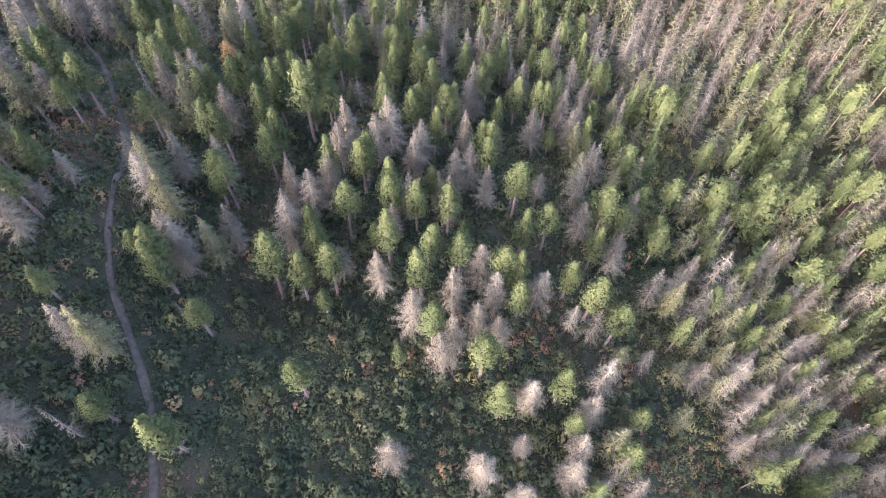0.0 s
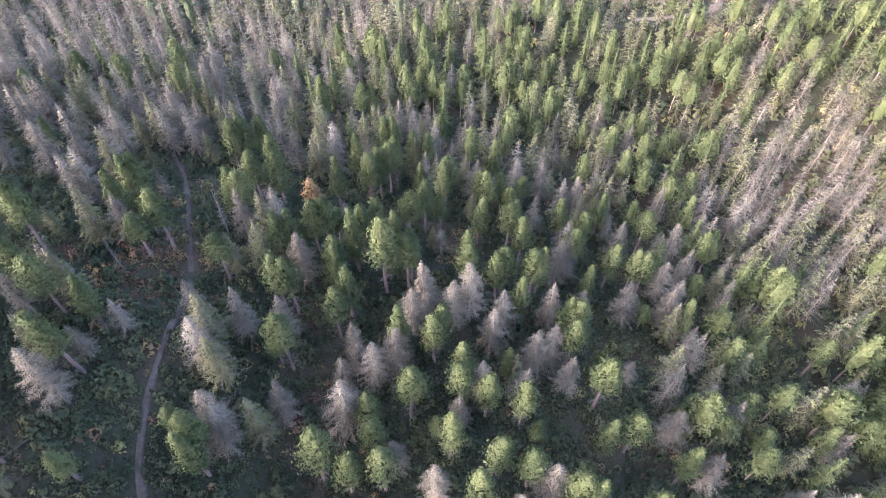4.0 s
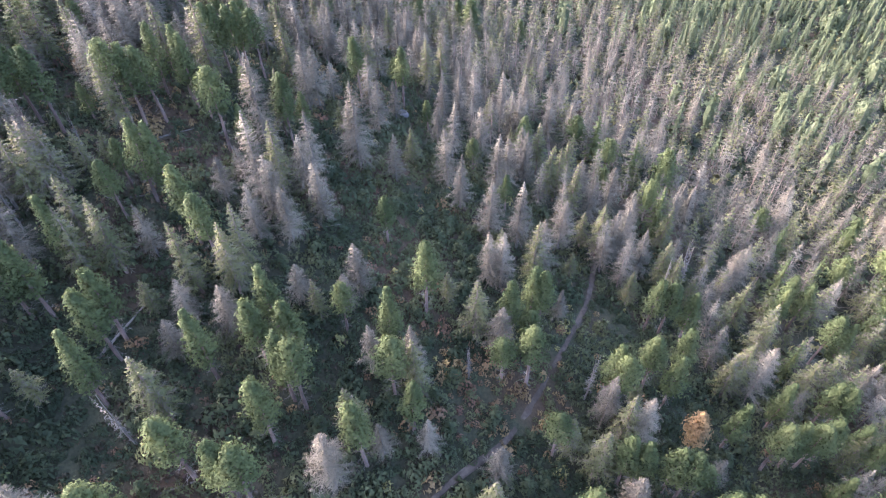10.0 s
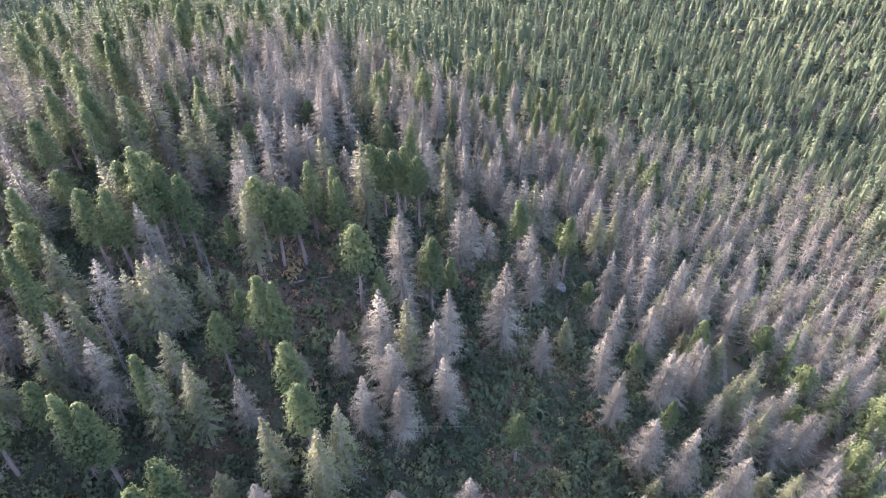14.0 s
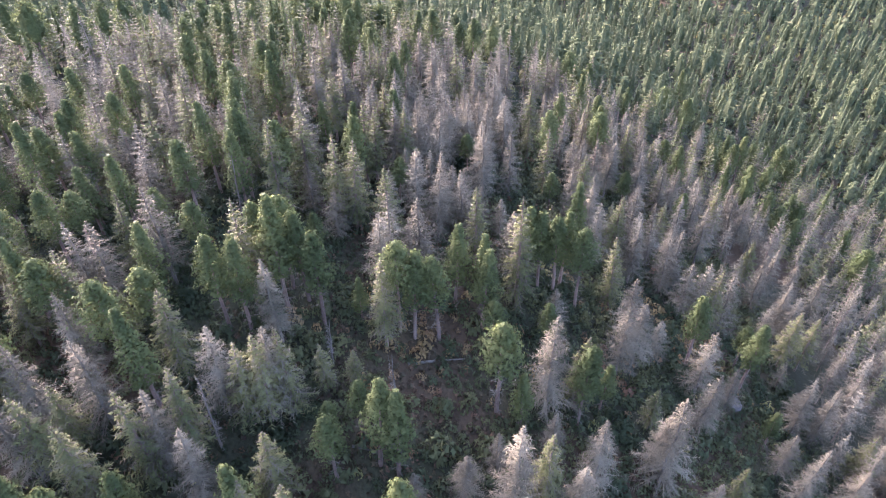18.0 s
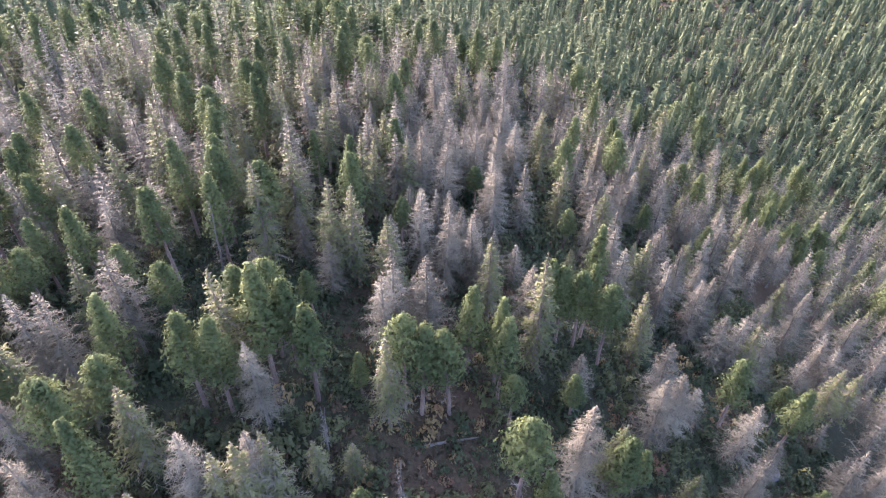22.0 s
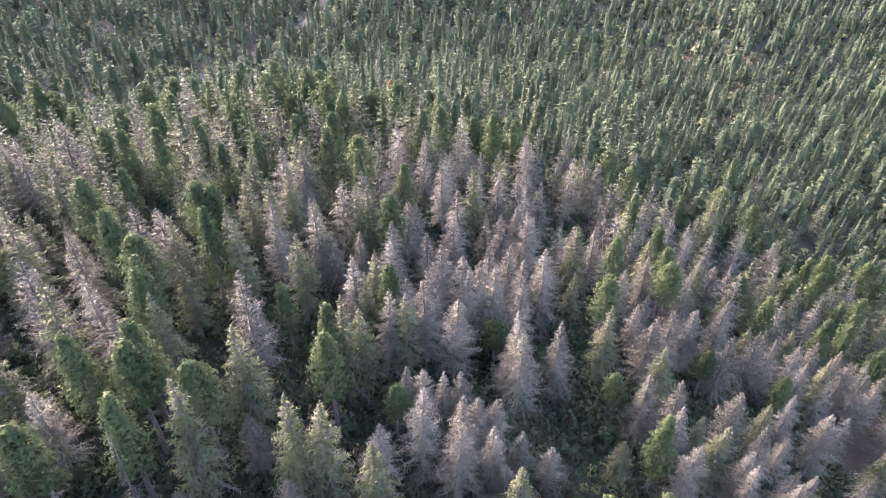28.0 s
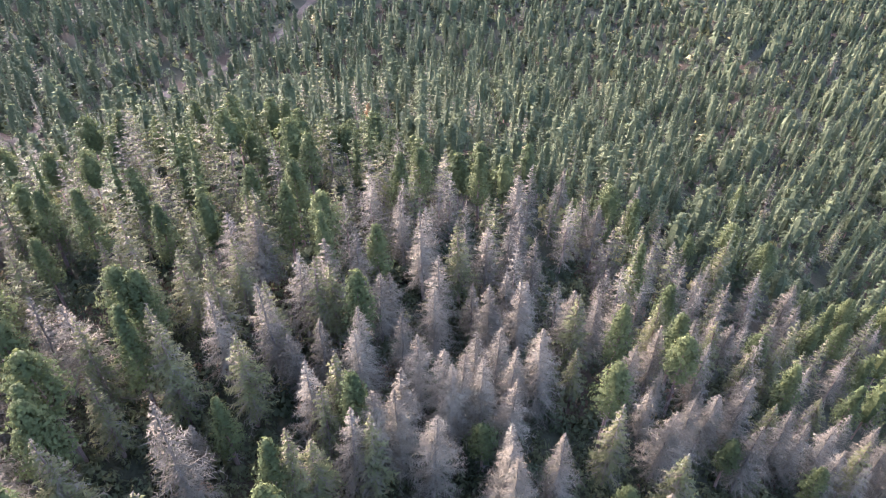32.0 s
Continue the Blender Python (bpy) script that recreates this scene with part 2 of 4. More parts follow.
def green_crown(h, R, start, leaves, size, slot=0, blunt=0.75, sh=None, tufts=11, plain=False, full=1.45):
    """A pine's crown: whorls of boughs that end in tufts, uneven in outline and with gaps."""
    sh = sh or Shape()
    boughs = max(8, leaves // tufts)
    for i in range(boughs):
        u = ((i + rng.random()) / boughs) ** 0.85
        z = h * (start + (0.98 - start) * u)
        r = R * min(1.0, full * (1 - u) ** blunt + 0.06) * (0.6 + 0.4 * min(1, (u + 0.05) / 0.25)) * rng.uniform(0.6, 1.15)
        a = i * 2.399 + rng.normal(0, 0.3)
        out = np.array((math.cos(a), math.sin(a), rng.uniform(-0.15, 0.25) + 0.35 * u))
        hub = np.array((0, 0, z)) + out * r * 0.78
        for k in range(tufts):
            if k < 0.72 * tufts:
                c = hub + rng.normal(0, 0.16 + 0.13 * r, 3) * (1, 1, 0.75)
            else:
                c = np.array((0, 0, z)) + out * r * rng.uniform(0.15, 0.7) + rng.normal(0, 0.15, 3)
            look_out = (c - hub) * 0.9 / (0.3 + 0.2 * r) + np.array((c[0], c[1], 0)) * 0.7 / (r + 0.3) + np.array((0, 0, 0.45))
            look_out /= np.linalg.norm(look_out) + 1e-9
            d = rng.normal(0, 0.6, 3) + out * 0.3
            d = d - look_out * (d @ look_out) * 0.85
            leaf(sh, c, d, size * rng.uniform(0.65, 1.25), size * rng.uniform(0.55, 0.95), slot, plain, look_out)
    return sh


def dead_crown(h, R, start, boughs, twigs, size, slot=0, sh=None, power=0.9, fat=0.095, droop=0.5):
    """A fir whose boughs hang and turn up at the ends, each with rows of fine twigs to both sides; the crown tapers to a thin tip."""
    sh = sh or Shape()
    for i in range(boughs):
        u = (i + rng.random()) / boughs
        z = h * (start + (1.0 - start) * u)
        r = R * (0.015 + (1 - u) ** power) * rng.uniform(0.62, 1.14) * (0.6 + 0.4 * min(1, u / 0.1))
        a = i * 2.399 + rng.normal(0, 0.35)
        out = np.array((math.cos(a), math.sin(a), -droop + (droop + 0.15) * u + rng.normal(0, 0.1)))
        side = np.array((-math.sin(a), math.cos(a), 0))
        root = np.array((0, 0, z))
        w = 0.025 + 0.02 * r
        tip = root + out * r + np.array((0, 0, 0.12 * r))
        sh.face((root - side * w, root + side * w, tip), slot)
        n = max(2, round(twigs * (0.45 + 0.75 * min(1, r / (0.7 * R)))))
        for k in range(n):
            s = 0.15 + 0.85 * (k + rng.random()) / n
            c = root + out * r * s + np.array((0, 0, 0.12 * r * s * s))
            d = out * rng.uniform(0.3, 0.8) + side * (1 if k % 2 else -1) * rng.uniform(0.5, 1.0) + np.array((0, 0, rng.normal(-0.15, 0.3)))
            d /= np.linalg.norm(d)
            q = np.cross(d, rng.normal(size=3) + (0, 0, 1.2))
            q /= np.linalg.norm(q)
            L = size * rng.uniform(0.6, 1.2) * min(1, 0.16 + r / 1.9) * (1.2 - 0.55 * s)
            sh.face((c - q * size * fat, c + q * size * fat, c + d * L), slot)
    lead = h * 0.06
    sh.face(((0.05, 0, h - lead), (-0.04, 0.05, h - lead), (0, 0, h + 0.3)), slot)
    return sh


def bush_shape(R, n, size, lift=0.0):
    """A rounded bush of leafy sprigs; lift raises its middle for a small tree."""
    sh = Shape()
    for i in range(n):
        d = rng.normal(size=3)
        d[2] = abs(d[2]) if lift == 0 else d[2]
        d /= np.linalg.norm(d)
        g = rng.normal(0, 0.7, 3)
        g = g - d * (g @ d) * 0.8
        bump = 1 + 0.18 * math.sin(5 * d[0] + 2 * R) * math.cos(4 * d[1] + R)
        leaf(sh, d * R * bump * rng.uniform(0.7, 1.0) + (0, 0, lift), g, size * rng.uniform(0.7, 1.3), size * 0.95, plain=True, face=d + np.array((0, 0, 0.25)))
    return sh


H0 = 18.0     # height at which every tree shape is drawn; a tree is scaled from it


def tree_thing(name, label, category, group, trunk, crown, mats, wood):
    root = new(name)
    tagged(root, label, category, group)
    part("trunk", trunk.v, trunk.f, wood, root)
    soften(crown, 0.5)
    part("crown", crown.v, crown.f, mats, root, slots=crown.s, normals=crown.n)
    low = dead_crown(H0 * 0.62, 1.3, 0.1, 26, 3, 0.6, fat=0.05, power=0.15)
    tagged(part("deadwood_skirt", low.v, low.f, SILVER, root), "bare dead branches on the lower trunk", kind="stuff")
    return root


def make_green(k):
    R, start = (1.75, 2.0, 1.9, 2.15, 1.75, 1.9)[k], (0.4, 0.48, 0.34, 0.52, 0.28, 0.42)[k]
    return trunk_shape(H0, 0.22), green_crown(H0, R, start, 2300, 0.31, tufts=17, plain=True, blunt=(0.85, 0.75, 0.95, 0.65, 1.05, 0.8)[k], full=1.35)


def make_fading(k):
    R, start = (2.9, 3.2, 3.0, 3.4)[k], (0.14, 0.2, 0.12, 0.18)[k]
    c = dead_crown(H0, R, start, 80, 7, 0.8, slot=1, fat=0.06)
    dead_crown(H0 * 0.98, R * 0.93, start + 0.02, 105, 12, 0.75, 0, c, 0.85, 0.13)
    return trunk_shape(H0, 0.2), c


def make_dead(k):
    R, start = (3.5, 3.9, 3.1, 4.1, 3.6, 3.3)[k], (0.14, 0.18, 0.2, 0.12, 0.24, 0.16)[k]
    return trunk_shape(H0, 0.18), dead_crown(H0, R, start, 122, 17, 0.95, power=(0.95, 0.85, 1.05, 0.9, 0.8, 1.0)[k], fat=0.042, droop=(0.5, 0.4, 0.6, 0.55, 0.35, 0.5)[k])


def make_snag(k):
    return trunk_shape(H0, 0.2, 0.3), dead_crown(H0, 1.2, 0.25, 48, 4, 0.8)


KINDS = {}
for kind, count, maker, mats, wood, name, label, group in (
        ("g", 6, make_green, [NEEDLES], BARK, "pine_tree", "living green pine with a bare lower trunk on the slope", "living pines"),
        ("f", 4, make_fading, [FADING, DEADWOOD], BARK, "fading_fir_tree", "fading fir with thin olive needles and grey twigs", "fading firs"),
        ("d", 6, make_dead, [DEADWOOD], SILVER, "dead_fir_tree", "dead grey fir that has lost its needles", "dead firs"),
        ("s", 2, make_snag, [SILVER], SILVER, "bare_snag", "bleached bare snag with a few broken branches", "snags"),
        ("r", 1, lambda k: (trunk_shape(H0, 0.22), green_crown(H0, 1.9, 0.35, 1700, 0.42, tufts=17, plain=True)), [RUST], BARK, "rusty_pine_tree", "dying pine with rust-orange needles", "dying pines")):
    KINDS[kind] = (count, maker, mats, wood, name, label, group)
PROTOS = {}
USED = collections.Counter()


def plant(kind, x, y, h, girth=1.3):
    """A single tree with its trunk and crown, standing on the ground."""
    count, maker, mats, wood, name, label, group = KINDS[kind]
    k = USED[kind] % count
    USED[kind] += 1
    s = h / H0
    m = Matrix.LocRotScale((x, y, gz(x, y)), Euler((rng.normal(0, 0.025), rng.normal(0, 0.025), rng.uniform(0, 6.28))), (s ** 0.7 * girth, s ** 0.7 * girth, s))
    if (kind, k) not in PROTOS:
        t, c = maker(k)
        PROTOS[kind, k] = tree_thing(name, label, "tree", group, t, c, mats, wood)
        PROTOS[kind, k].matrix_basis = m
    else:
        ob = PROTOS[kind, k]
        keep = ob.scale.copy()
        ob.scale = (1, 1, 1)
        copy_thing(ob, m)
        ob.scale = keep


PLACED = []

def stand(rows):
    for kind, x, y, h in rows:
        PLACED.append((x, y))
        plant(kind, x, y, h, 0.95 if kind == "s" else 1.3)

# trees that can be told apart, stand by stand from the gully in the east to the shoulder in the west: kind, x, y, height
stand([
    ('d', 65.4, 30.4, 15.0), ('d', 79.2, 32.1, 15.0), ('d', 60.1, 32.5, 15.0), ('g', 82.0, 39.6, 16.5), ('f', 73.8, 41.8, 16.0), ('d', 66.9, 42.9, 15.0),
    ('d', 62.0, 46.4, 15.0), ('d', 76.6, 49.4, 15.0), ('g', 98.3, 49.7, 16.5), ('g', 65.9, 53.4, 16.5), ('g', 91.9, 57.1, 16.5), ('d', 84.6, 57.5, 15.0),
    ('g', 65.8, 58.1, 16.5), ('g', 76.8, 63.6, 16.5), ('f', 95.5, 66.0, 16.0), ('g', 67.1, 68.5, 16.5), ('d', 90.0, 70.2, 15.0), ('g', 96.5, 79.1, 16.5),
    ('d', 86.3, 80.6, 15.0), ('g', 62.5, 81.0, 16.5), ('g', 71.7, 84.9, 16.5), ('d', 70.9, 93.7, 15.0), ('g', 93.6, 100.6, 16.5), ('g', 65.9, 101.2, 16.5),
])
stand([
    ('d', 23.0, 22.4, 15.0), ('d', 25.0, 27.6, 15.0), ('g', 23.7, 31.0, 12.0), ('g', 36.5, 33.1, 12.0), ('d', 27.3, 33.7, 15.0), ('g', 21.8, 36.4, 16.5),
    ('d', 52.1, 44.5, 15.0), ('f', 58.1, 49.6, 16.0), ('g', 34.1, 49.9, 17.3), ('g', 49.2, 51.9, 16.5), ('g', 29.6, 54.1, 20.0), ('g', 25.7, 58.3, 16.5),
    ('f', 48.6, 59.3, 16.0), ('g', 57.3, 59.4, 16.5), ('g', 32.1, 67.0, 16.5), ('d', 55.1, 68.0, 15.0), ('d', 37.6, 68.3, 15.0), ('g', 22.5, 69.8, 16.5),
    ('d', 30.3, 73.4, 15.0), ('d', 42.8, 79.5, 15.0), ('d', 37.6, 81.1, 15.0), ('f', 32.1, 98.1, 16.0), ('g', 35.4, 99.8, 16.5), ('d', 22.6, 100.4, 15.0),
])
stand([
    ('d', 31.6, 102.5, 15.0), ('d', 33.4, 106.3, 15.0), ('g', 26.7, 109.6, 16.5), ('d', 30.6, 109.7, 15.0), ('g', 24.4, 109.9, 16.5), ('d', 37.1, 117.2, 15.0),
    ('d', 21.7, 118.6, 15.0), ('g', 41.2, 121.9, 16.5), ('d', 34.9, 122.3, 15.0), ('g', 43.5, 122.3, 16.5), ('g', 27.2, 122.7, 16.5), ('g', 38.3, 132.6, 16.5),
    ('d', 32.0, 134.8, 15.0), ('g', 39.8, 142.2, 16.5), ('g', 24.0, 145.7, 16.5), ('d', 25.3, 158.3, 15.0), ('d', -5.6, 22.8, 11.6), ('d', 14.5, 26.8, 10.0),
    ('g', -18.9, 32.0, 13.9), ('g', 10.9, 32.4, 16.5), ('d', 16.2, 35.0, 15.0), ('g', 8.2, 39.1, 16.5), ('g', -5.2, 39.3, 8.0), ('d', 1.7, 39.9, 13.8),
])
stand([
    ('d', 3.5, 43.0, 15.0), ('g', -0.0, 43.1, 16.5), ('d', -3.5, 45.8, 15.0), ('d', 11.7, 45.8, 12.0), ('d', 7.6, 46.3, 15.0), ('g', 15.3, 50.5, 16.5),
    ('d', 3.5, 51.2, 15.0), ('d', 10.7, 51.8, 15.0), ('g', -16.8, 52.4, 16.5), ('d', -9.0, 52.7, 15.0), ('g', -1.9, 52.7, 16.5), ('d', 19.0, 55.1, 15.0),
    ('g', 12.2, 56.2, 16.5), ('g', 15.2, 56.4, 16.5), ('d', 8.0, 56.8, 15.0), ('g', -19.8, 57.6, 16.5), ('g', -1.1, 58.0, 16.5), ('g', 5.0, 58.0, 16.5),
    ('g', -7.9, 59.3, 16.5), ('g', -15.4, 65.5, 16.5), ('g', 17.3, 67.1, 16.5), ('g', 2.7, 68.2, 16.5), ('g', -3.2, 68.6, 16.5), ('g', -7.8, 69.0, 16.5),
])
stand([
    ('d', -4.6, 71.9, 15.0), ('d', 2.3, 72.0, 15.0), ('g', -8.1, 72.5, 16.5), ('d', -19.9, 74.1, 15.0), ('g', 16.3, 76.4, 18.6), ('g', -19.4, 76.8, 16.5),
    ('g', -13.5, 77.1, 16.5), ('d', 10.6, 78.3, 15.0), ('g', -13.2, 79.3, 16.5), ('d', 4.0, 80.9, 15.0), ('d', -18.3, 81.9, 15.0), ('d', -4.1, 83.3, 15.0),
    ('d', 7.4, 83.9, 15.0), ('g', 11.0, 84.8, 16.5), ('d', -11.2, 86.3, 15.0), ('d', -16.6, 86.6, 18.1), ('d', -2.3, 88.4, 15.0), ('d', -8.5, 88.9, 18.8),
    ('d', -16.9, 89.1, 13.7), ('g', 9.8, 90.3, 16.4), ('g', 11.7, 90.3, 16.5), ('g', 0.1, 91.7, 16.5), ('d', 6.5, 92.5, 15.0), ('g', -11.0, 95.5, 16.5),
])
stand([
    ('g', -4.3, 95.6, 16.5), ('g', -3.4, 98.0, 16.5), ('g', -10.9, 98.9, 16.5), ('g', 2.7, 99.0, 16.5), ('g', 3.7, 100.8, 16.5), ('d', 7.8, 105.6, 15.0),
    ('g', -0.5, 107.5, 16.5), ('d', 9.5, 107.6, 15.0), ('g', 18.9, 108.8, 16.5), ('g', 10.8, 109.5, 16.5), ('g', -9.9, 111.4, 16.5), ('g', -3.4, 111.7, 16.5),
    ('d', 9.1, 112.5, 15.0), ('g', -1.9, 114.0, 16.5), ('g', 12.8, 116.9, 16.5), ('g', 7.9, 119.1, 16.5), ('g', -9.2, 120.6, 16.5), ('g', -19.4, 120.9, 16.5),
    ('g', -19.0, 123.4, 16.5), ('d', -12.7, 127.3, 15.0), ('d', 8.1, 130.0, 15.0), ('d', 11.5, 131.2, 15.0), ('d', -2.9, 132.0, 15.0), ('d', 3.1, 134.4, 15.0),
])
stand([
    ('g', -9.2, 136.5, 16.5), ('g', 12.6, 140.5, 16.5), ('g', -7.5, 145.0, 16.5), ('d', -17.4, 145.4, 15.0), ('d', 17.2, 167.0, 15.0), ('g', 18.5, 185.6, 16.5),
    ('g', -33.2, 22.1, 16.5), ('s', -44.4, 22.4, 14.0), ('g', -58.7, 32.4, 16.5), ('f', -44.7, 34.4, 16.0), ('d', -47.2, 34.7, 15.0), ('s', -38.1, 42.7, 8.0),
    ('g', -40.9, 47.8, 16.5), ('g', -41.8, 50.4, 16.5), ('g', -22.0, 51.5, 16.5), ('g', -26.3, 52.2, 20.3), ('d', -40.0, 52.4, 15.0), ('d', -41.1, 54.3, 15.0),
    ('f', -36.3, 56.1, 16.0), ('d', -34.8, 60.2, 15.0), ('g', -21.5, 61.4, 16.5), ('f', -43.5, 61.8, 16.0), ('d', -25.4, 62.0, 20.6), ('d', -46.5, 63.8, 15.0),
])
stand([
    ('d', -59.6, 65.5, 9.0), ('f', -46.3, 65.6, 16.0), ('f', -47.6, 68.2, 16.0), ('d', -27.7, 68.7, 11.0), ('g', -36.2, 68.8, 16.5), ('g', -38.1, 69.2, 12.6),
    ('d', -22.5, 70.7, 15.0), ('d', -44.2, 71.4, 15.0), ('d', -52.5, 72.6, 9.8), ('d', -26.3, 72.7, 9.0), ('d', -38.5, 74.1, 15.0), ('d', -27.3, 75.1, 11.0),
    ('g', -30.8, 77.7, 16.5), ('g', -40.9, 79.8, 16.5), ('g', -38.8, 79.8, 16.5), ('g', -29.4, 82.1, 16.5), ('g', -52.1, 82.9, 13.0), ('f', -51.2, 85.1, 12.0),
    ('g', -32.6, 86.7, 16.5), ('f', -46.8, 86.8, 16.0), ('d', -39.6, 87.4, 15.0), ('g', -33.4, 88.6, 16.5), ('g', -44.1, 89.9, 16.5), ('g', -25.1, 90.4, 22.6),
])
stand([
    ('g', -42.6, 92.0, 16.5), ('g', -21.3, 92.6, 16.5), ('g', -31.6, 94.0, 18.4), ('s', -57.5, 94.4, 14.0), ('f', -49.1, 94.5, 16.0), ('d', -53.1, 94.6, 15.0),
    ('g', -39.6, 95.0, 16.5), ('g', -21.1, 95.4, 16.5), ('g', -38.1, 96.5, 16.5), ('d', -47.8, 97.4, 15.0), ('g', -56.5, 97.8, 16.5), ('g', -54.2, 98.3, 16.5),
    ('g', -25.3, 98.8, 16.5), ('g', -32.0, 99.7, 16.5), ('g', -29.3, 101.5, 16.5), ('r', -42.5, 104.8, 13.9), ('g', -55.1, 106.4, 16.5), ('g', -50.7, 107.3, 16.5),
    ('g', -24.3, 107.9, 16.5), ('g', -40.6, 112.3, 16.5), ('g', -21.6, 112.3, 16.5), ('g', -54.1, 113.8, 16.5), ('g', -34.5, 116.7, 16.5), ('g', -33.5, 120.6, 16.5),
])
stand([
    ('g', -31.8, 123.0, 16.5), ('g', -39.5, 124.9, 16.5), ('g', -31.1, 126.5, 16.5), ('d', -46.9, 130.1, 15.0), ('g', -35.7, 134.1, 16.5), ('f', -40.9, 135.6, 16.0),
    ('g', -34.3, 136.1, 16.5), ('f', -59.3, 138.9, 16.0), ('g', -54.7, 145.4, 16.5), ('g', -45.3, 149.3, 16.5), ('d', -35.5, 149.7, 15.0), ('g', -42.8, 150.9, 16.5),
    ('g', -56.5, 151.0, 16.5), ('g', -53.5, 153.1, 16.5), ('d', -33.0, 153.5, 15.0), ('d', -52.1, 161.7, 15.0), ('g', -63.6, 21.2, 16.5), ('d', -69.9, 22.2, 15.0),
    ('g', -99.5, 28.1, 16.5), ('g', -65.4, 28.4, 16.5), ('g', -83.5, 30.6, 16.5), ('s', -76.9, 32.2, 14.0), ('g', -90.0, 33.9, 16.5), ('g', -93.3, 35.4, 16.5),
])
stand([
    ('g', -69.0, 37.1, 16.5), ('f', -77.9, 37.1, 16.0), ('g', -65.1, 40.7, 16.5), ('g', -63.0, 42.0, 16.5), ('g', -81.0, 44.3, 16.5), ('d', -91.6, 44.6, 10.0),
    ('f', -95.4, 47.3, 16.0), ('g', -69.0, 47.4, 16.5), ('g', -80.1, 51.2, 16.5), ('g', -98.0, 51.5, 16.5), ('d', -60.5, 51.7, 15.0), ('g', -74.0, 52.2, 16.5),
    ('f', -92.8, 52.3, 16.0), ('g', -72.1, 53.1, 16.5), ('g', -84.6, 54.8, 15.8), ('f', -96.1, 55.1, 16.0), ('g', -78.3, 55.4, 16.5), ('g', -61.3, 56.7, 16.5),
    ('f', -65.3, 57.7, 13.1), ('d', -61.7, 59.7, 9.0), ('d', -100.0, 63.9, 13.0), ('g', -81.4, 64.0, 12.0), ('g', -63.1, 65.1, 14.0), ('g', -68.5, 65.1, 16.5),
])
stand([
    ('d', -85.8, 66.4, 9.0), ('f', -67.9, 68.8, 16.0), ('d', -70.0, 68.9, 15.0), ('g', -75.7, 68.9, 16.5), ('d', -88.1, 70.0, 12.0), ('s', -67.4, 77.5, 9.3),
    ('g', -80.2, 77.6, 18.2), ('g', -97.0, 79.6, 12.0), ('f', -73.6, 82.7, 16.0), ('d', -69.9, 84.8, 13.0), ('g', -63.2, 85.9, 16.5), ('g', -71.4, 88.3, 16.5),
    ('g', -68.3, 89.4, 12.0), ('d', -82.7, 92.7, 14.9), ('g', -72.3, 93.6, 16.5), ('d', -82.1, 94.4, 15.0), ('g', -72.0, 95.5, 16.5), ('d', -94.4, 100.1, 15.0),
    ('f', -82.4, 102.0, 16.0), ('d', -90.6, 104.8, 18.2), ('d', -83.9, 105.4, 15.0), ('d', -88.4, 114.1, 15.0), ('g', -65.3, 117.7, 16.5), ('d', -80.9, 119.8, 15.0),
])
stand([
    ('g', -63.6, 120.3, 16.5), ('f', -84.7, 121.5, 16.0), ('g', -60.6, 123.2, 16.5), ('d', -83.2, 123.6, 15.0), ('s', -67.8, 123.7, 17.3), ('d', -82.7, 126.5, 15.0),
    ('d', -77.2, 127.1, 15.0), ('d', -95.9, 129.5, 15.0), ('d', -99.9, 129.7, 15.0), ('d', -85.0, 130.3, 15.0), ('d', -88.5, 133.9, 15.0), ('s', -71.0, 135.1, 14.0),
    ('d', -96.9, 136.4, 15.0), ('s', -73.0, 137.7, 14.0), ('f', -82.8, 140.9, 16.0), ('d', -93.1, 143.6, 15.0), ('d', -89.1, 145.6, 15.0), ('d', -67.2, 146.7, 15.0),
    ('d', -88.3, 149.5, 15.0), ('d', -68.1, 152.1, 15.0), ('d', -90.9, 155.6, 15.0), ('d', -88.4, 156.3, 15.0), ('d', -81.1, 188.7, 15.0), ('d', -97.2, 201.2, 15.0),
])
stand([
    ('d', -133.8, 8.4, 15.0), ('d', -115.1, 10.0, 15.0), ('d', -134.1, 11.0, 15.0), ('d', -122.1, 12.1, 15.0), ('d', -116.0, 16.0, 15.0), ('d', -138.3, 17.3, 16.8),
    ('f', -107.2, 17.4, 15.0), ('g', -126.5, 19.6, 15.0), ('f', -110.5, 22.5, 16.0), ('f', -122.9, 22.9, 16.0), ('d', -111.6, 24.1, 15.0), ('g', -100.2, 25.9, 16.5),
    ('f', -113.3, 26.1, 16.0), ('g', -130.5, 26.4, 16.5), ('d', -107.9, 28.2, 15.0), ('s', -114.5, 28.5, 14.0), ('d', -119.0, 28.5, 15.0), ('g', -130.5, 29.2, 16.5),
    ('f', -134.0, 29.7, 19.2), ('g', -139.2, 30.0, 15.0), ('f', -118.1, 31.4, 15.0), ('g', -134.9, 33.3, 20.1), ('d', -129.3, 33.5, 15.0), ('g', -139.1, 33.5, 16.5),
])
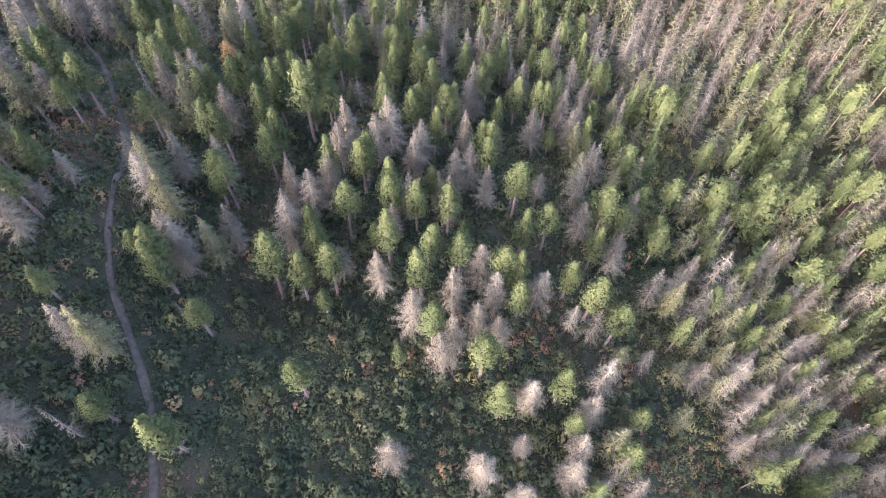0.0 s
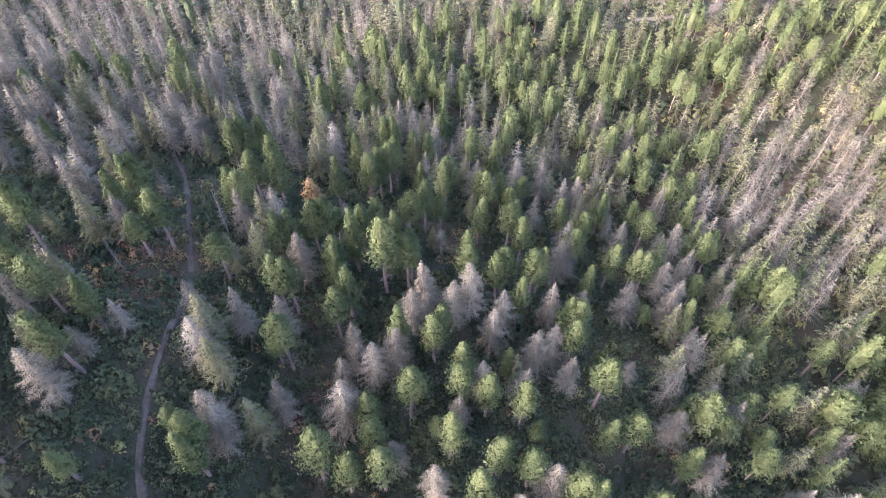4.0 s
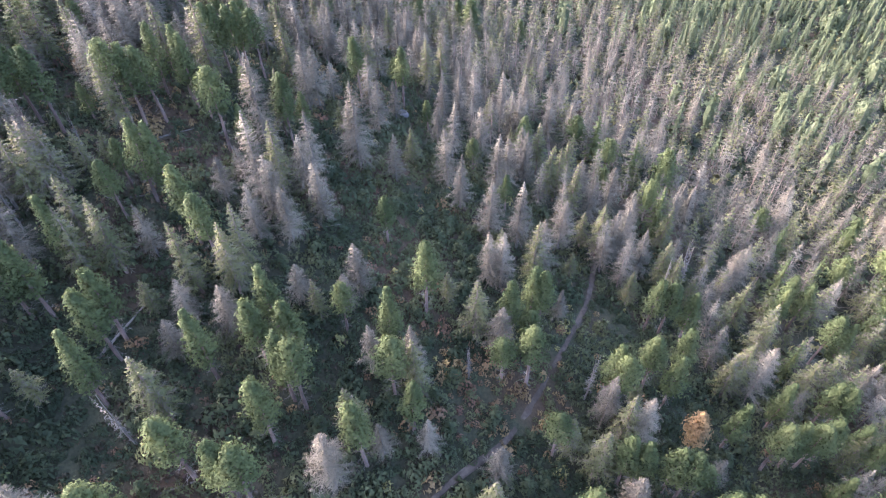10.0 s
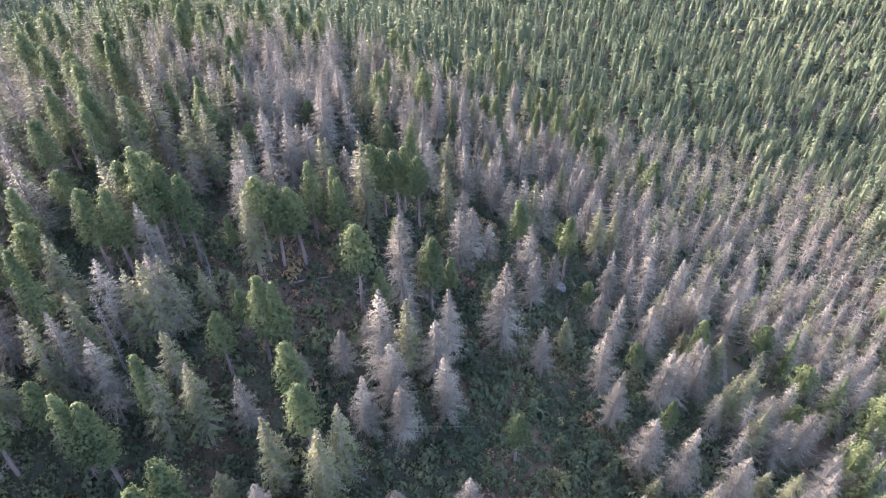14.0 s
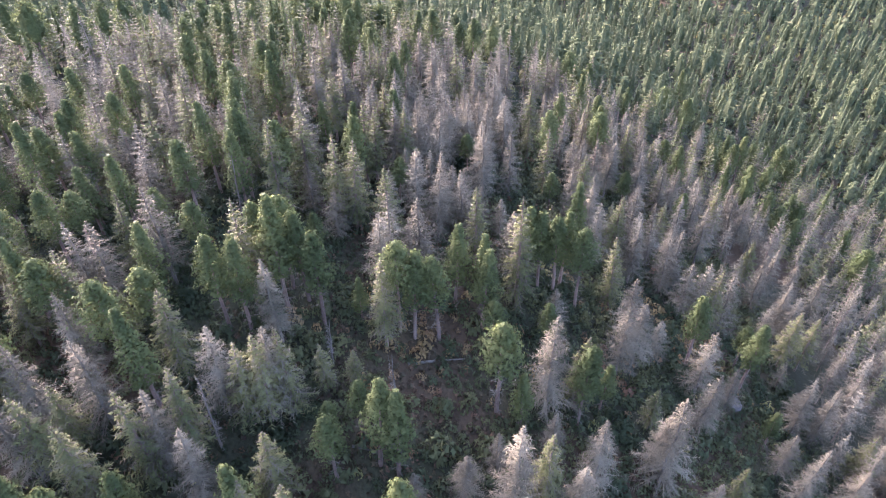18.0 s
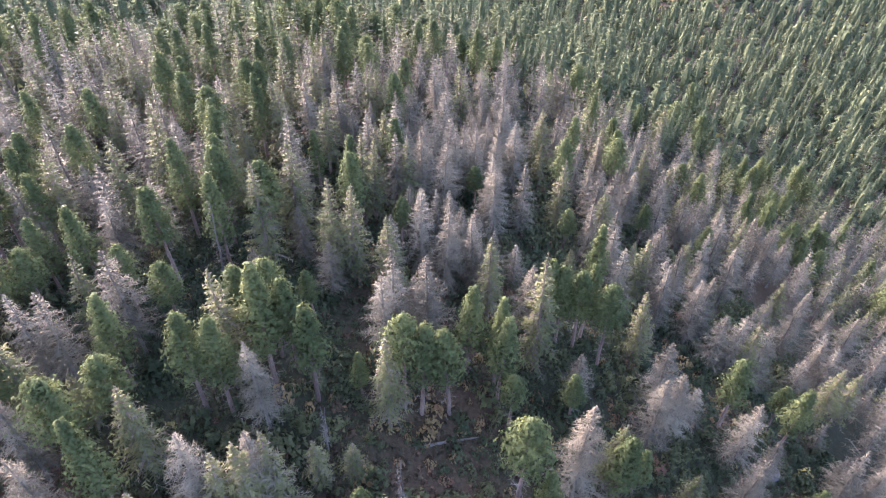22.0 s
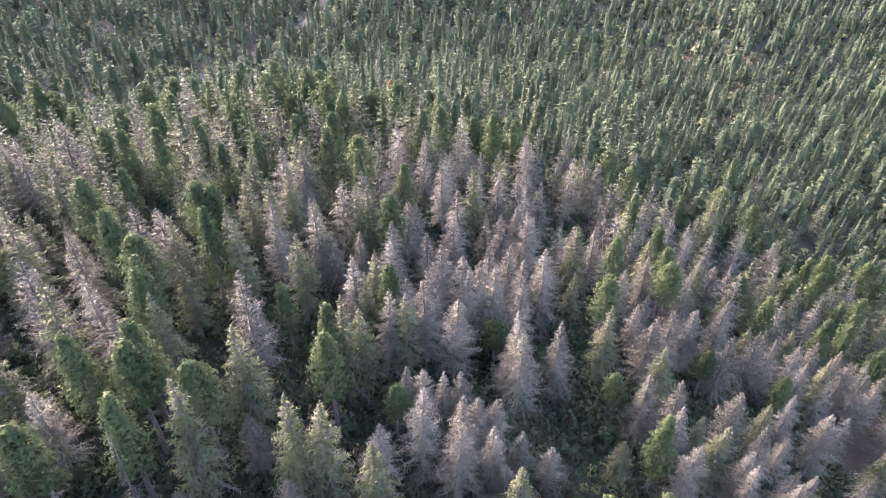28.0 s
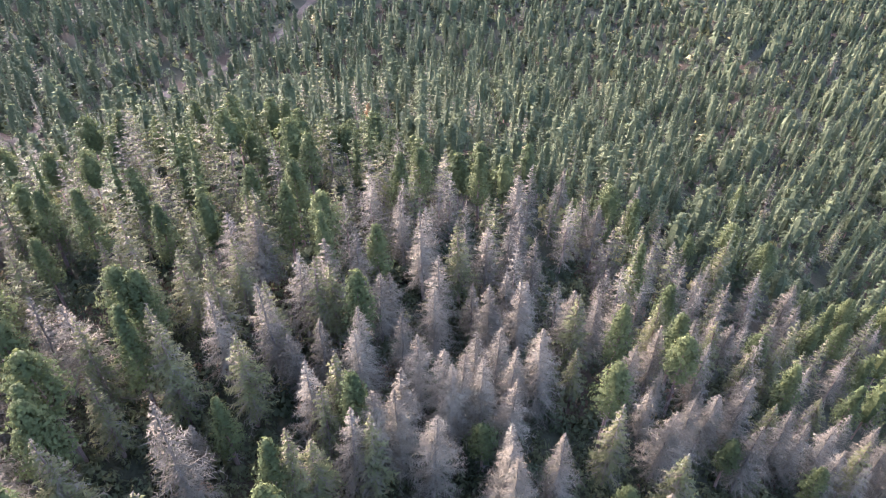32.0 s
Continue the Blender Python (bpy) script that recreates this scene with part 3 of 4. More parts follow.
stand([
    ('g', -105.6, 33.7, 16.5), ('f', -118.7, 33.9, 16.0), ('f', -103.2, 34.4, 16.0), ('d', -120.6, 34.8, 15.0), ('g', -137.1, 35.9, 16.5), ('f', -108.7, 36.0, 15.0),
    ('f', -119.9, 36.6, 15.0), ('g', -133.6, 38.5, 16.5), ('f', -103.5, 38.8, 16.0), ('f', -123.5, 39.9, 9.0), ('g', -116.4, 41.3, 8.0), ('g', -114.2, 47.3, 16.5),
    ('f', -131.5, 47.3, 16.0), ('g', -134.6, 49.0, 17.0), ('s', -119.6, 49.3, 14.0), ('g', -113.0, 49.5, 16.5), ('g', -104.1, 50.4, 16.5), ('g', -134.1, 51.1, 16.5),
    ('g', -135.0, 54.6, 16.5), ('d', -110.7, 57.5, 10.0), ('d', -101.3, 59.0, 13.0), ('g', -138.7, 61.4, 16.5), ('g', -124.0, 62.4, 18.5), ('d', -108.7, 62.9, 19.3),
])
stand([
    ('d', -104.7, 63.7, 15.0), ('g', -122.0, 65.5, 12.0), ('f', -111.7, 67.2, 16.0), ('d', -118.4, 69.1, 10.0), ('d', -125.6, 69.4, 20.2), ('d', -109.1, 71.2, 15.0),
    ('d', -103.8, 71.4, 15.0), ('f', -127.1, 73.9, 16.0), ('g', -124.9, 74.3, 16.5), ('d', -115.9, 75.0, 15.0), ('d', -135.6, 82.6, 15.2), ('d', -120.0, 84.4, 15.0),
    ('d', -117.8, 85.0, 20.1), ('d', -137.0, 85.2, 15.0), ('d', -112.9, 90.2, 12.0), ('d', -129.0, 95.0, 14.6), ('d', -135.5, 96.3, 15.0), ('d', -102.3, 98.7, 15.0),
    ('d', -109.3, 100.3, 15.0), ('d', -124.1, 107.0, 11.0), ('d', -119.7, 108.2, 15.0), ('d', -106.7, 110.8, 16.3), ('d', -117.7, 114.4, 15.0), ('d', -133.5, 114.5, 15.0),
])
stand([
    ('d', -108.2, 115.0, 15.0), ('d', -137.0, 115.8, 9.0), ('d', -133.4, 118.9, 15.0), ('d', -109.7, 121.3, 15.0), ('d', -111.9, 121.8, 15.0), ('d', -138.7, 126.8, 15.0),
    ('d', -126.6, 129.7, 15.0), ('d', -124.6, 130.2, 15.0), ('f', -106.3, 130.5, 16.0), ('d', -123.7, 131.8, 15.0), ('d', -135.6, 133.9, 15.0), ('d', -135.9, 141.3, 15.0),
    ('d', -127.1, 143.3, 15.0), ('d', -124.2, 148.3, 15.0), ('d', -134.8, 149.5, 15.0), ('d', -123.0, 152.7, 15.0), ('d', -119.3, 154.7, 15.0), ('d', -117.6, 162.2, 15.0),
    ('d', -102.0, 164.2, 15.0), ('d', -127.7, 205.8, 15.0), ('d', -169.7, 9.2, 15.0), ('d', -176.1, 11.2, 15.0), ('g', -178.8, 14.3, 16.5), ('f', -163.7, 14.7, 18.1),
])
stand([
    ('g', -149.8, 18.4, 16.5), ('g', -158.7, 18.9, 16.5), ('g', -174.4, 19.7, 16.5), ('g', -171.2, 20.2, 16.5), ('g', -169.1, 21.1, 16.5), ('g', -161.4, 23.4, 16.5),
    ('f', -166.6, 23.6, 16.0), ('g', -158.4, 23.9, 16.5), ('s', -150.9, 24.2, 14.0), ('g', -152.8, 24.7, 16.5), ('f', -179.8, 28.4, 16.0), ('f', -153.7, 29.9, 18.8),
    ('g', -157.7, 30.0, 16.5), ('d', -169.0, 32.0, 17.6), ('f', -161.2, 33.0, 18.6), ('d', -150.7, 38.8, 10.0), ('f', -153.9, 39.3, 18.2), ('g', -168.0, 40.3, 16.5),
    ('g', -164.2, 41.2, 16.5), ('f', -154.0, 41.4, 17.4), ('f', -168.5, 42.0, 17.7), ('d', -178.1, 42.7, 15.0), ('f', -169.7, 43.7, 15.0), ('f', -176.3, 44.2, 13.8),
])
stand([
    ('d', -157.3, 46.5, 11.0), ('d', -141.1, 46.6, 15.0), ('f', -152.2, 46.8, 15.0), ('d', -173.2, 47.0, 15.0), ('g', -177.2, 47.2, 15.0), ('d', -143.4, 47.8, 17.3),
    ('g', -163.8, 48.2, 10.0), ('f', -173.1, 48.9, 15.0), ('d', -175.9, 49.2, 15.0), ('d', -165.5, 49.4, 11.0), ('d', -159.0, 51.1, 15.0), ('d', -165.3, 51.3, 11.0),
    ('d', -179.7, 51.5, 15.0), ('d', -177.0, 51.7, 15.0), ('d', -144.8, 52.0, 17.0), ('d', -165.2, 53.5, 11.0), ('d', -156.3, 54.7, 15.0), ('d', -173.8, 55.0, 15.0),
    ('d', -159.6, 55.5, 15.0), ('d', -165.9, 55.8, 11.0), ('g', -141.9, 57.3, 16.5), ('d', -162.7, 57.5, 11.0), ('d', -157.6, 59.1, 15.0), ('d', -163.1, 59.4, 11.0),
])
stand([
    ('d', -155.9, 59.8, 10.0), ('g', -178.4, 60.9, 10.0), ('f', -151.5, 61.0, 16.0), ('g', -141.0, 61.1, 16.5), ('d', -160.6, 62.2, 10.0), ('d', -173.0, 62.4, 15.0),
    ('d', -170.3, 63.4, 15.0), ('d', -174.7, 63.8, 15.0), ('d', -160.2, 65.8, 8.9), ('d', -149.9, 66.5, 15.0), ('f', -144.8, 67.2, 22.1), ('d', -174.7, 68.9, 15.0),
    ('g', -150.1, 69.4, 16.5), ('g', -151.1, 71.7, 16.5), ('g', -150.8, 74.4, 16.5), ('g', -152.4, 76.0, 16.5), ('g', -148.1, 77.9, 16.5), ('g', -163.7, 80.2, 16.5),
    ('d', -170.9, 80.6, 14.5), ('d', -161.4, 83.4, 15.0), ('d', -167.6, 83.8, 15.0), ('f', -176.5, 84.1, 16.0), ('d', -170.8, 84.5, 15.0), ('f', -150.5, 84.6, 16.0),
])
stand([
    ('d', -141.7, 85.1, 15.0), ('f', -165.3, 87.8, 16.0), ('d', -160.2, 91.0, 15.0), ('d', -163.0, 91.2, 15.0), ('d', -172.6, 93.9, 15.0), ('d', -167.6, 96.8, 15.0),
    ('d', -159.6, 97.2, 15.0), ('g', -143.0, 97.8, 16.5), ('d', -154.2, 99.4, 13.3), ('d', -161.8, 99.5, 15.0), ('d', -164.6, 100.0, 11.0), ('d', -154.2, 102.5, 15.0),
    ('f', -153.1, 105.0, 16.0), ('d', -176.0, 105.1, 15.0), ('g', -141.1, 107.8, 16.5), ('d', -153.9, 107.9, 15.0), ('g', -145.6, 108.2, 11.0), ('d', -173.3, 109.7, 15.0),
    ('f', -149.6, 119.5, 16.0), ('d', -165.0, 119.7, 15.0), ('d', -158.3, 122.1, 15.0), ('d', -156.5, 123.6, 15.0), ('d', -172.4, 126.6, 15.0), ('d', -166.8, 128.0, 15.0),
])
stand([
    ('d', -169.2, 136.5, 15.0), ('d', -165.1, 166.3, 15.0), ('d', -163.1, 169.0, 15.0), ('d', -173.8, 184.6, 15.0), ('d', -161.9, 190.6, 15.0), ('d', -170.8, 210.7, 15.0),
    ('d', -162.4, 217.5, 15.0), ('d', -170.9, 219.8, 15.0), ('g', -203.2, 11.4, 16.5), ('d', -182.7, 15.1, 15.0), ('d', -182.6, 18.9, 15.0), ('f', -180.2, 20.9, 15.0),
    ('g', -187.6, 22.4, 16.5), ('g', -180.8, 24.7, 16.5), ('g', -186.5, 24.7, 16.5), ('f', -199.5, 25.8, 15.0), ('f', -216.0, 26.4, 8.0), ('f', -192.4, 26.6, 15.0),
    ('f', -181.8, 27.3, 16.0), ('g', -213.4, 30.2, 16.5), ('f', -191.6, 30.5, 15.0), ('f', -196.6, 31.5, 15.0), ('d', -185.2, 31.9, 15.0), ('g', -217.7, 35.2, 16.5),
])
stand([
    ('f', -180.8, 35.3, 15.0), ('g', -208.6, 35.7, 16.5), ('d', -193.7, 39.4, 15.0), ('g', -208.4, 40.8, 16.5), ('f', -192.2, 41.5, 16.0), ('g', -203.0, 41.5, 16.5),
    ('f', -193.8, 43.2, 15.0), ('f', -180.4, 44.6, 15.0), ('g', -191.3, 46.5, 16.5), ('d', -210.6, 46.8, 10.5), ('g', -204.7, 48.0, 15.0), ('d', -215.0, 51.2, 15.0),
    ('d', -190.9, 51.7, 11.9), ('d', -184.9, 53.8, 15.0), ('d', -212.2, 54.8, 15.0), ('d', -201.5, 56.4, 15.0), ('d', -183.0, 56.4, 15.0), ('d', -181.0, 57.3, 15.0),
    ('d', -183.8, 58.4, 15.0), ('f', -209.1, 59.9, 16.0), ('d', -187.7, 60.6, 15.0), ('d', -183.7, 61.1, 15.0), ('d', -190.1, 63.3, 15.0), ('d', -210.9, 64.0, 15.0),
])
stand([
    ('d', -181.5, 64.1, 15.0), ('d', -185.6, 64.5, 15.0), ('d', -190.0, 66.1, 9.9), ('d', -214.7, 68.4, 15.0), ('d', -189.3, 69.4, 15.0), ('d', -192.0, 69.5, 15.0),
    ('d', -212.9, 71.8, 15.0), ('f', -193.3, 74.9, 10.2), ('f', -199.0, 76.1, 16.0), ('f', -180.5, 76.6, 16.0), ('g', -185.6, 77.4, 16.5), ('g', -198.7, 82.3, 16.5),
    ('d', -188.1, 83.7, 11.3), ('d', -182.3, 83.9, 15.0), ('d', -198.2, 87.8, 15.0), ('d', -185.4, 88.1, 15.0), ('g', -194.9, 90.5, 16.5), ('g', -218.7, 91.1, 16.5),
    ('d', -188.1, 92.0, 15.0), ('g', -201.1, 92.6, 16.5), ('d', -191.8, 92.7, 11.0), ('g', -209.7, 93.6, 16.5), ('g', -184.4, 95.2, 11.0), ('d', -203.3, 96.1, 15.0),
])
stand([
    ('d', -183.9, 97.4, 15.0), ('d', -211.0, 103.6, 12.0), ('d', -188.7, 105.1, 15.0), ('d', -210.2, 106.1, 12.0), ('d', -188.5, 107.8, 15.0), ('d', -185.5, 112.2, 15.0),
    ('g', -200.0, 112.6, 16.5), ('g', -211.5, 113.1, 12.0), ('d', -190.1, 113.8, 15.0), ('d', -192.8, 123.4, 15.0), ('d', -189.8, 123.6, 15.0), ('d', -187.8, 125.2, 15.0),
    ('g', -200.7, 125.4, 16.5), ('d', -188.1, 129.0, 15.0), ('g', -229.1, 35.5, 16.5), ('g', -225.8, 50.2, 16.5), ('g', -229.2, 53.8, 16.5), ('g', -234.9, 64.8, 16.5),
    ('d', -221.3, 71.1, 11.0), ('d', -233.8, 72.1, 15.0), ('d', -247.7, 83.5, 13.4), ('d', -235.5, 85.7, 15.0), ('d', -232.8, 87.3, 15.0), ('d', -250.5, 101.2, 15.0),
])
stand([
    ('f', -232.0, 113.7, 17.6), ('d', -222.6, 125.9, 15.0), ('g', -242.4, 130.0, 16.5), ('d', -231.3, 130.5, 15.0), ('g', -226.0, 136.3, 16.5), ('g', -221.1, 136.4, 16.5),
    ('g', -232.1, 145.1, 16.5), ('g', -236.2, 159.2, 16.5), ('r', -286.2, 41.6, 8.0), ('g', -276.2, 140.6, 16.5),
])


# ---- trail ----
TRAIL_LINE = [(-30, -10), (-34, 8), (-36, 17), (-38, 26), (-42, 34), (-46, 41), (-49, 46), (-52, 55), (-54, 64), (-56.5, 77), (-60, 85), (-64, 92), (-67, 98), (-74, 110), (-82, 119.5), (-92, 126), (-104, 129), (-114, 134), (-130, 146)]


def trail_gap(x, y, line=None):
    """Distance from the middle of the trail, or of another line."""
    best = np.full(np.shape(x), 1e9)
    for (ax, ay), (bx, by) in zip(line or TRAIL_LINE, (line or TRAIL_LINE)[1:]):
        dx, dy = bx - ax, by - ay
        t = np.clip(((x - ax) * dx + (y - ay) * dy) / (dx * dx + dy * dy), 0, 1)
        best = np.minimum(best, np.hypot(x - ax - t * dx, y - ay - t * dy))
    return best


def smooth_line(line, step):
    p = np.array(line, float)
    d = np.r_[0, np.cumsum(np.hypot(*np.diff(p, axis=0).T))]
    s = np.arange(0, d[-1], step)
    q = np.stack([np.interp(s, d, p[:, 0]), np.interp(s, d, p[:, 1])], 1)
    for _ in range(6):
        q[1:-1] = (q[:-2] + 2 * q[1:-1] + q[2:]) / 4
    return q


def ribbon(name, line, half, mat, label, category):
    """A beaten way that follows the ground, a little crowned."""
    q = smooth_line(line, 1.5)
    tan = np.gradient(q, axis=0)
    nrm = np.stack([-tan[:, 1], tan[:, 0]], 1) / np.hypot(*tan.T)[:, None]
    tv, tf = [], []
    for i, (c, n) in enumerate(zip(q, nrm)):
        for s in (-1, -0.58, 0, 0.58, 1):
            x, y = c + n * (s * half * (1 + 0.15 * math.sin(i * 0.7) + 0.1 * math.sin(i * 0.23 + s)))
            tv.append((x, y, gz(x, y) + (0.04 if abs(s) > 0.9 else 0.16)))
        if i:
            tf += [(5 * i - 5 + k, 5 * i - 4 + k, 5 * i + 1 + k, 5 * i + k) for k in range(4)]
    return tagged(part(name, tv, tf, mat), label, category, kind="structure")


GULLY_LINE = [(48, 18), (50, 28), (46, 38), (40, 50), (41, 60), (47, 70), (51, 80), (57, 96), (62, 108)]
ROAD_LINE = [(-270, -62), (-293, -52), (-317, -43), (-343, -36), (-363, -33), (-381, -22), (-404, -14), (-425, -8), (-450, -5), (-500, 4)]
ribbon("trail", TRAIL_LINE, 0.5, TRAIL, "narrow pale dirt trail winding through the forest", "trail")
SANDY_LINE = [(52, 310), (52, 285), (55, 264), (60, 254), (61, 245), (56, 238), (44, 232), (30, 230)]
SPUR_LINE = [(118, 222), (113, 210), (106, 203), (107, 197), (112, 192), (124, 186)]
ribbon("road", SANDY_LINE, 1.7, SAND, "sandy forest road bending through the far slope", "road")
ribbon("road", SPUR_LINE, 1.8, SAND, "sandy bare bend of a forest road on the far slope", "road")
ribbon("road", ROAD_LINE, 2.0, TRAIL, "unpaved forest road through the valley", "road")


# ---- the rest of the forest ----
placed = np.array(PLACED + [(1e6, 1e6)])


def in_view_region(x, y):
    """The land that the forest covers."""
    south = np.where(x > -100, -95, -95 + 0.85 * (x + 100))
    return (y > south) & (x < 125 + 0.6 * np.maximum(y, -40)) & (np.hypot(x + 120, y - 60) < 620 + 160 * (y > 60)) & (y < 700)


def clearing(x, y):
    """1 in the open shrubland, 0 in the closed forest."""
    a = np.exp(-(((x + 22) / 24) ** 2 + ((y - 38) / 22) ** 2))
    b = np.exp(-(((x + 70) / 30) ** 2 + ((y - 68) / 26) ** 2))
    c = np.exp(-(((x + 100) / 12) ** 2 + ((y - 88) / 16) ** 2))
    a = np.maximum(a, np.exp(-(((x + 20) / 34) ** 4 + ((y - 12) / 15) ** 4)))
    g = np.where(trail_gap(x, y, GULLY_LINE) < np.where(y < 42, 11.0, 5.5), 0.95, 0)
    return np.clip(np.maximum(g, 1.2 * np.maximum(a, np.maximum(0.85 * b, c))), 0, 1)


def scatter(spacing, keep, x0=-760, x1=240, y0=-420, y1=700):
    xs, ys = np.meshgrid(np.arange(x0, x1, spacing), np.arange(y0, y1, spacing))
    xs = xs.ravel() + rng.uniform(-0.5, 0.5, xs.size) * spacing
    ys = ys.ravel() + rng.uniform(-0.5, 0.5, ys.size) * spacing
    ok = in_view_region(xs, ys) & (rng.random(xs.size) < keep(xs, ys))
    return xs[ok], ys[ok]


def told_apart(x, y):
    """1 where the single trees above already make up most of the forest."""
    return ((x < 30) & (x > -185) & (y < 118) & (y > 22)).astype(float)


def forest_keep(x, y):
    thin = np.exp(-(((x + 398) / 15) ** 2 + ((y - 205) / 12) ** 2))
    return np.where((trail_gap(x, y) < 2.5) | (trail_gap(x, y, ROAD_LINE) < 5.0) | (trail_gap(x, y, SANDY_LINE) < 4.5) | (trail_gap(x, y, SPUR_LINE) < 5.0), 0, (0.85 - 0.6 * told_apart(x, y)) * (1 - 0.93 * clearing(x, y)) * (1 - 0.6 * thin) * np.where(np.hypot(x + 120, y - 60) > 330, 0.8, np.where((x < -215) | (y > 170), 0.95, np.where((y < -5) & (x > -90), 0.5, 1.0))))


fx, fy = scatter(5.0, forest_keep)
gap = np.array([np.hypot(placed[:, 0] - a, placed[:, 1] - b).min() for a, b in zip(fx, fy)])
fx, fy = fx[gap > 3.4], fy[gap > 3.4]
patch = np.array([noise.noise((a * 0.018, b * 0.018, 3.1)) for a, b in zip(fx, fy)])
FAR = {k: [] for k in ("g", "f", "d", "mg", "mf", "md", "b", "c", "y")}
for a, b, p in zip(fx, fy, patch):
    edge = 285 + 1.5 * min(0, a + 190)      # where the dying stand gives way to the green valley in the north
    west = a < -240 + 0.1 * (b - 60) or b > edge
    dead = 0.37 + 0.6 * p + (0.05 if a < -120 and b < 45 else 0.28 if -235 < a < -140 else 0.15 if -140 <= a < -60 else 0.0) - (0.42 if west else -0.02 if a > 48 else 0.07 if 125 < b <= edge else 0.1 if a > 0 and b > 60 else 0)
    pick = rng.random()
    kind = "d" if pick < dead else "f" if pick < dead + (0.36 if b > 110 or (a < -120 and b < 45) else 0.27) else "g"
    h = rng.uniform(12, 18) if kind == "g" else rng.uniform(10, 17)
    low = told_apart(a, b) > 0
    if low:
        h *= 0.7
    if west:
        h *= 0.84
    if a > 52:
        h *= 1.2
    beyond = max((-300 - a) / 70, (b - edge - 25) / 60) + 0.5
    if a < -240 and b > 95 + 0.3 * (a + 260):
        beyond = max(beyond, 0.75)
    if rng.random() < beyond:
        kind = "d" if pick < 0.04 else "y" if pick > 0.955 - 0.06 * (b < 20) else "c" if math.hypot(a + 120, b - 60) < 330 else "b"
        h = rng.uniform(9, 16) if kind == "c" and rng.random() < 0.65 else rng.uniform(4, 10) if rng.random() < 0.8 else rng.uniform(11, 18)
    out = math.hypot(max(0, -200 - a, a - 15), max(0, (20 if a > -90 else -12) - b, b - 125))
    if out < 8 and kind in "gfd" and USED[kind] < 390:
        plant(kind, a, b, h)
    else:
        FAR["m" + kind if out < (120 if a > 15 else 95 if a > -80 else 55) and kind in "gfd" else kind].append((a, b, h))


def turned(v, a, g=1.0, h=1.0):
    return np.stack([(v[:, 0] * math.cos(a) - v[:, 1] * math.sin(a)) * g, (v[:, 0] * math.sin(a) + v[:, 1] * math.cos(a)) * g, v[:, 2] * h], 1)


def joined(name, shapes, spots, mats, label, category, lift=0.6):
    """Many far plants in one mesh."""
    V, N, F, S, k = [], [], [], [], 0
    packs = [(np.array(s.v), s.f, s.s, s.n) for s in (soften(s, 0.45, lift) for s in shapes)]
    for i, (x, y, h) in enumerate(spots):
        v, f, s, n = packs[i % len(packs)]
        a, g = rng.uniform(0, 6.28), 1.27 * (h / H0) ** 0.7 * rng.uniform(0.85, 1.2)
        V.append(turned(v, a, g, h / H0) + (x, y, gz(x, y)))
        N.append(turned(n, a))
        F += [tuple(q + k for q in t) for t in f]
        S += s
        k += len(v)
    ob = part(name, np.concatenate(V), F, mats, slots=S, normals=np.concatenate(N))
    return tagged(ob, label, category, kind="stuff")


def tiers(sh, R, start, count, slot=0):
    """The layered skirts of a distant fir: ragged stars of drooping boughs, one above the other."""
    for k in range(count):
        u = k / count
        z, r = H0 * (start + (0.98 - start) * u), R * (1.02 - u) ** 0.9
        peak = (0, 0, min(H0, z + H0 * (0.98 - start) * 1.3 / count))
        turn, n = rng.uniform(0, 6.28), 8
        ring = [(r * q * math.cos(turn + i * math.tau / n), r * q * math.sin(turn + i * math.tau / n), z + H0 * 0.05 * (1.1 - q)) for i, q in enumerate(rng.uniform(0.75, 1.2, n) * np.tile((1.0, 0.6), n // 2))]
        for i in range(n):
            sh.face((peak, ring[i], ring[(i + 1) % n]), slot)
    return sh


def with_trunk(sh, slot, r=0.2):
    sh.tube((0, 0, -1), (0, 0, H0 * 0.6), r, r * 0.6, 4, slot)
    return sh


def pine_core(sh, R, low, high, slot=0):
    """The closed middle of a round-topped pine: an uneven six-sided barrel."""
    zs = [low, low + 0.3 * (high - low), low + 0.7 * (high - low), high]
    rs = [0.35 * R, 0.8 * R, 0.65 * R, 0.08 * R]
    ring = [[(r * q * math.cos(i * 1.047), r * q * math.sin(i * 1.047), H0 * z) for i, q in enumerate(rng.uniform(0.75, 1.2, 6))] for z, r in zip(zs, rs)]
    for lo, hi in zip(ring, ring[1:]):
        for i in range(6):
            sh.face((lo[i], lo[(i + 1) % 6], hi[(i + 1) % 6], hi[i]), slot)
    return sh


def round_pine(R, start, leaves, size, tufts):
    return with_trunk(green_crown(H0, R, start, leaves, size, 0, 0.7, pine_core(Shape(), 0.62 * R, start + 0.02, 0.93), tufts, True, 1.3), 1)


def pointed_fir(R, start, boughs, twigs, size, fat, core):
    return with_trunk(dead_crown(H0, R, start, boughs, twigs, size, 0, tiers(Shape(), core, start + 0.02, 7), 0.9, fat, 0.45), 1)


mid_green = [round_pine(2.5 + 0.2 * k, 0.3 + 0.06 * k, 720, 0.45, 14) for k in range(4)] + [pointed_fir(2.9 + 0.3 * k, 0.12, 62, 6, 0.95, 0.17, 1.1) for k in range(2)]
mid_dead = [with_trunk(dead_crown(H0, 3.2 + 0.15 * k, 0.1 + 0.02 * k, 84, 7, 1.05, power=0.85 + 0.06 * k, fat=0.05), 1, 0.14) for k in range(5)]
mid_fading = [with_trunk(dead_crown(H0, 2.9 + 0.2 * k, 0.12, 46, 6, 0.95, 0, dead_crown(H0, 3.2, 0.1, 34, 5, 1.1, slot=1, fat=0.06), 0.9, 0.15), 1, 0.14) for k in range(4)]
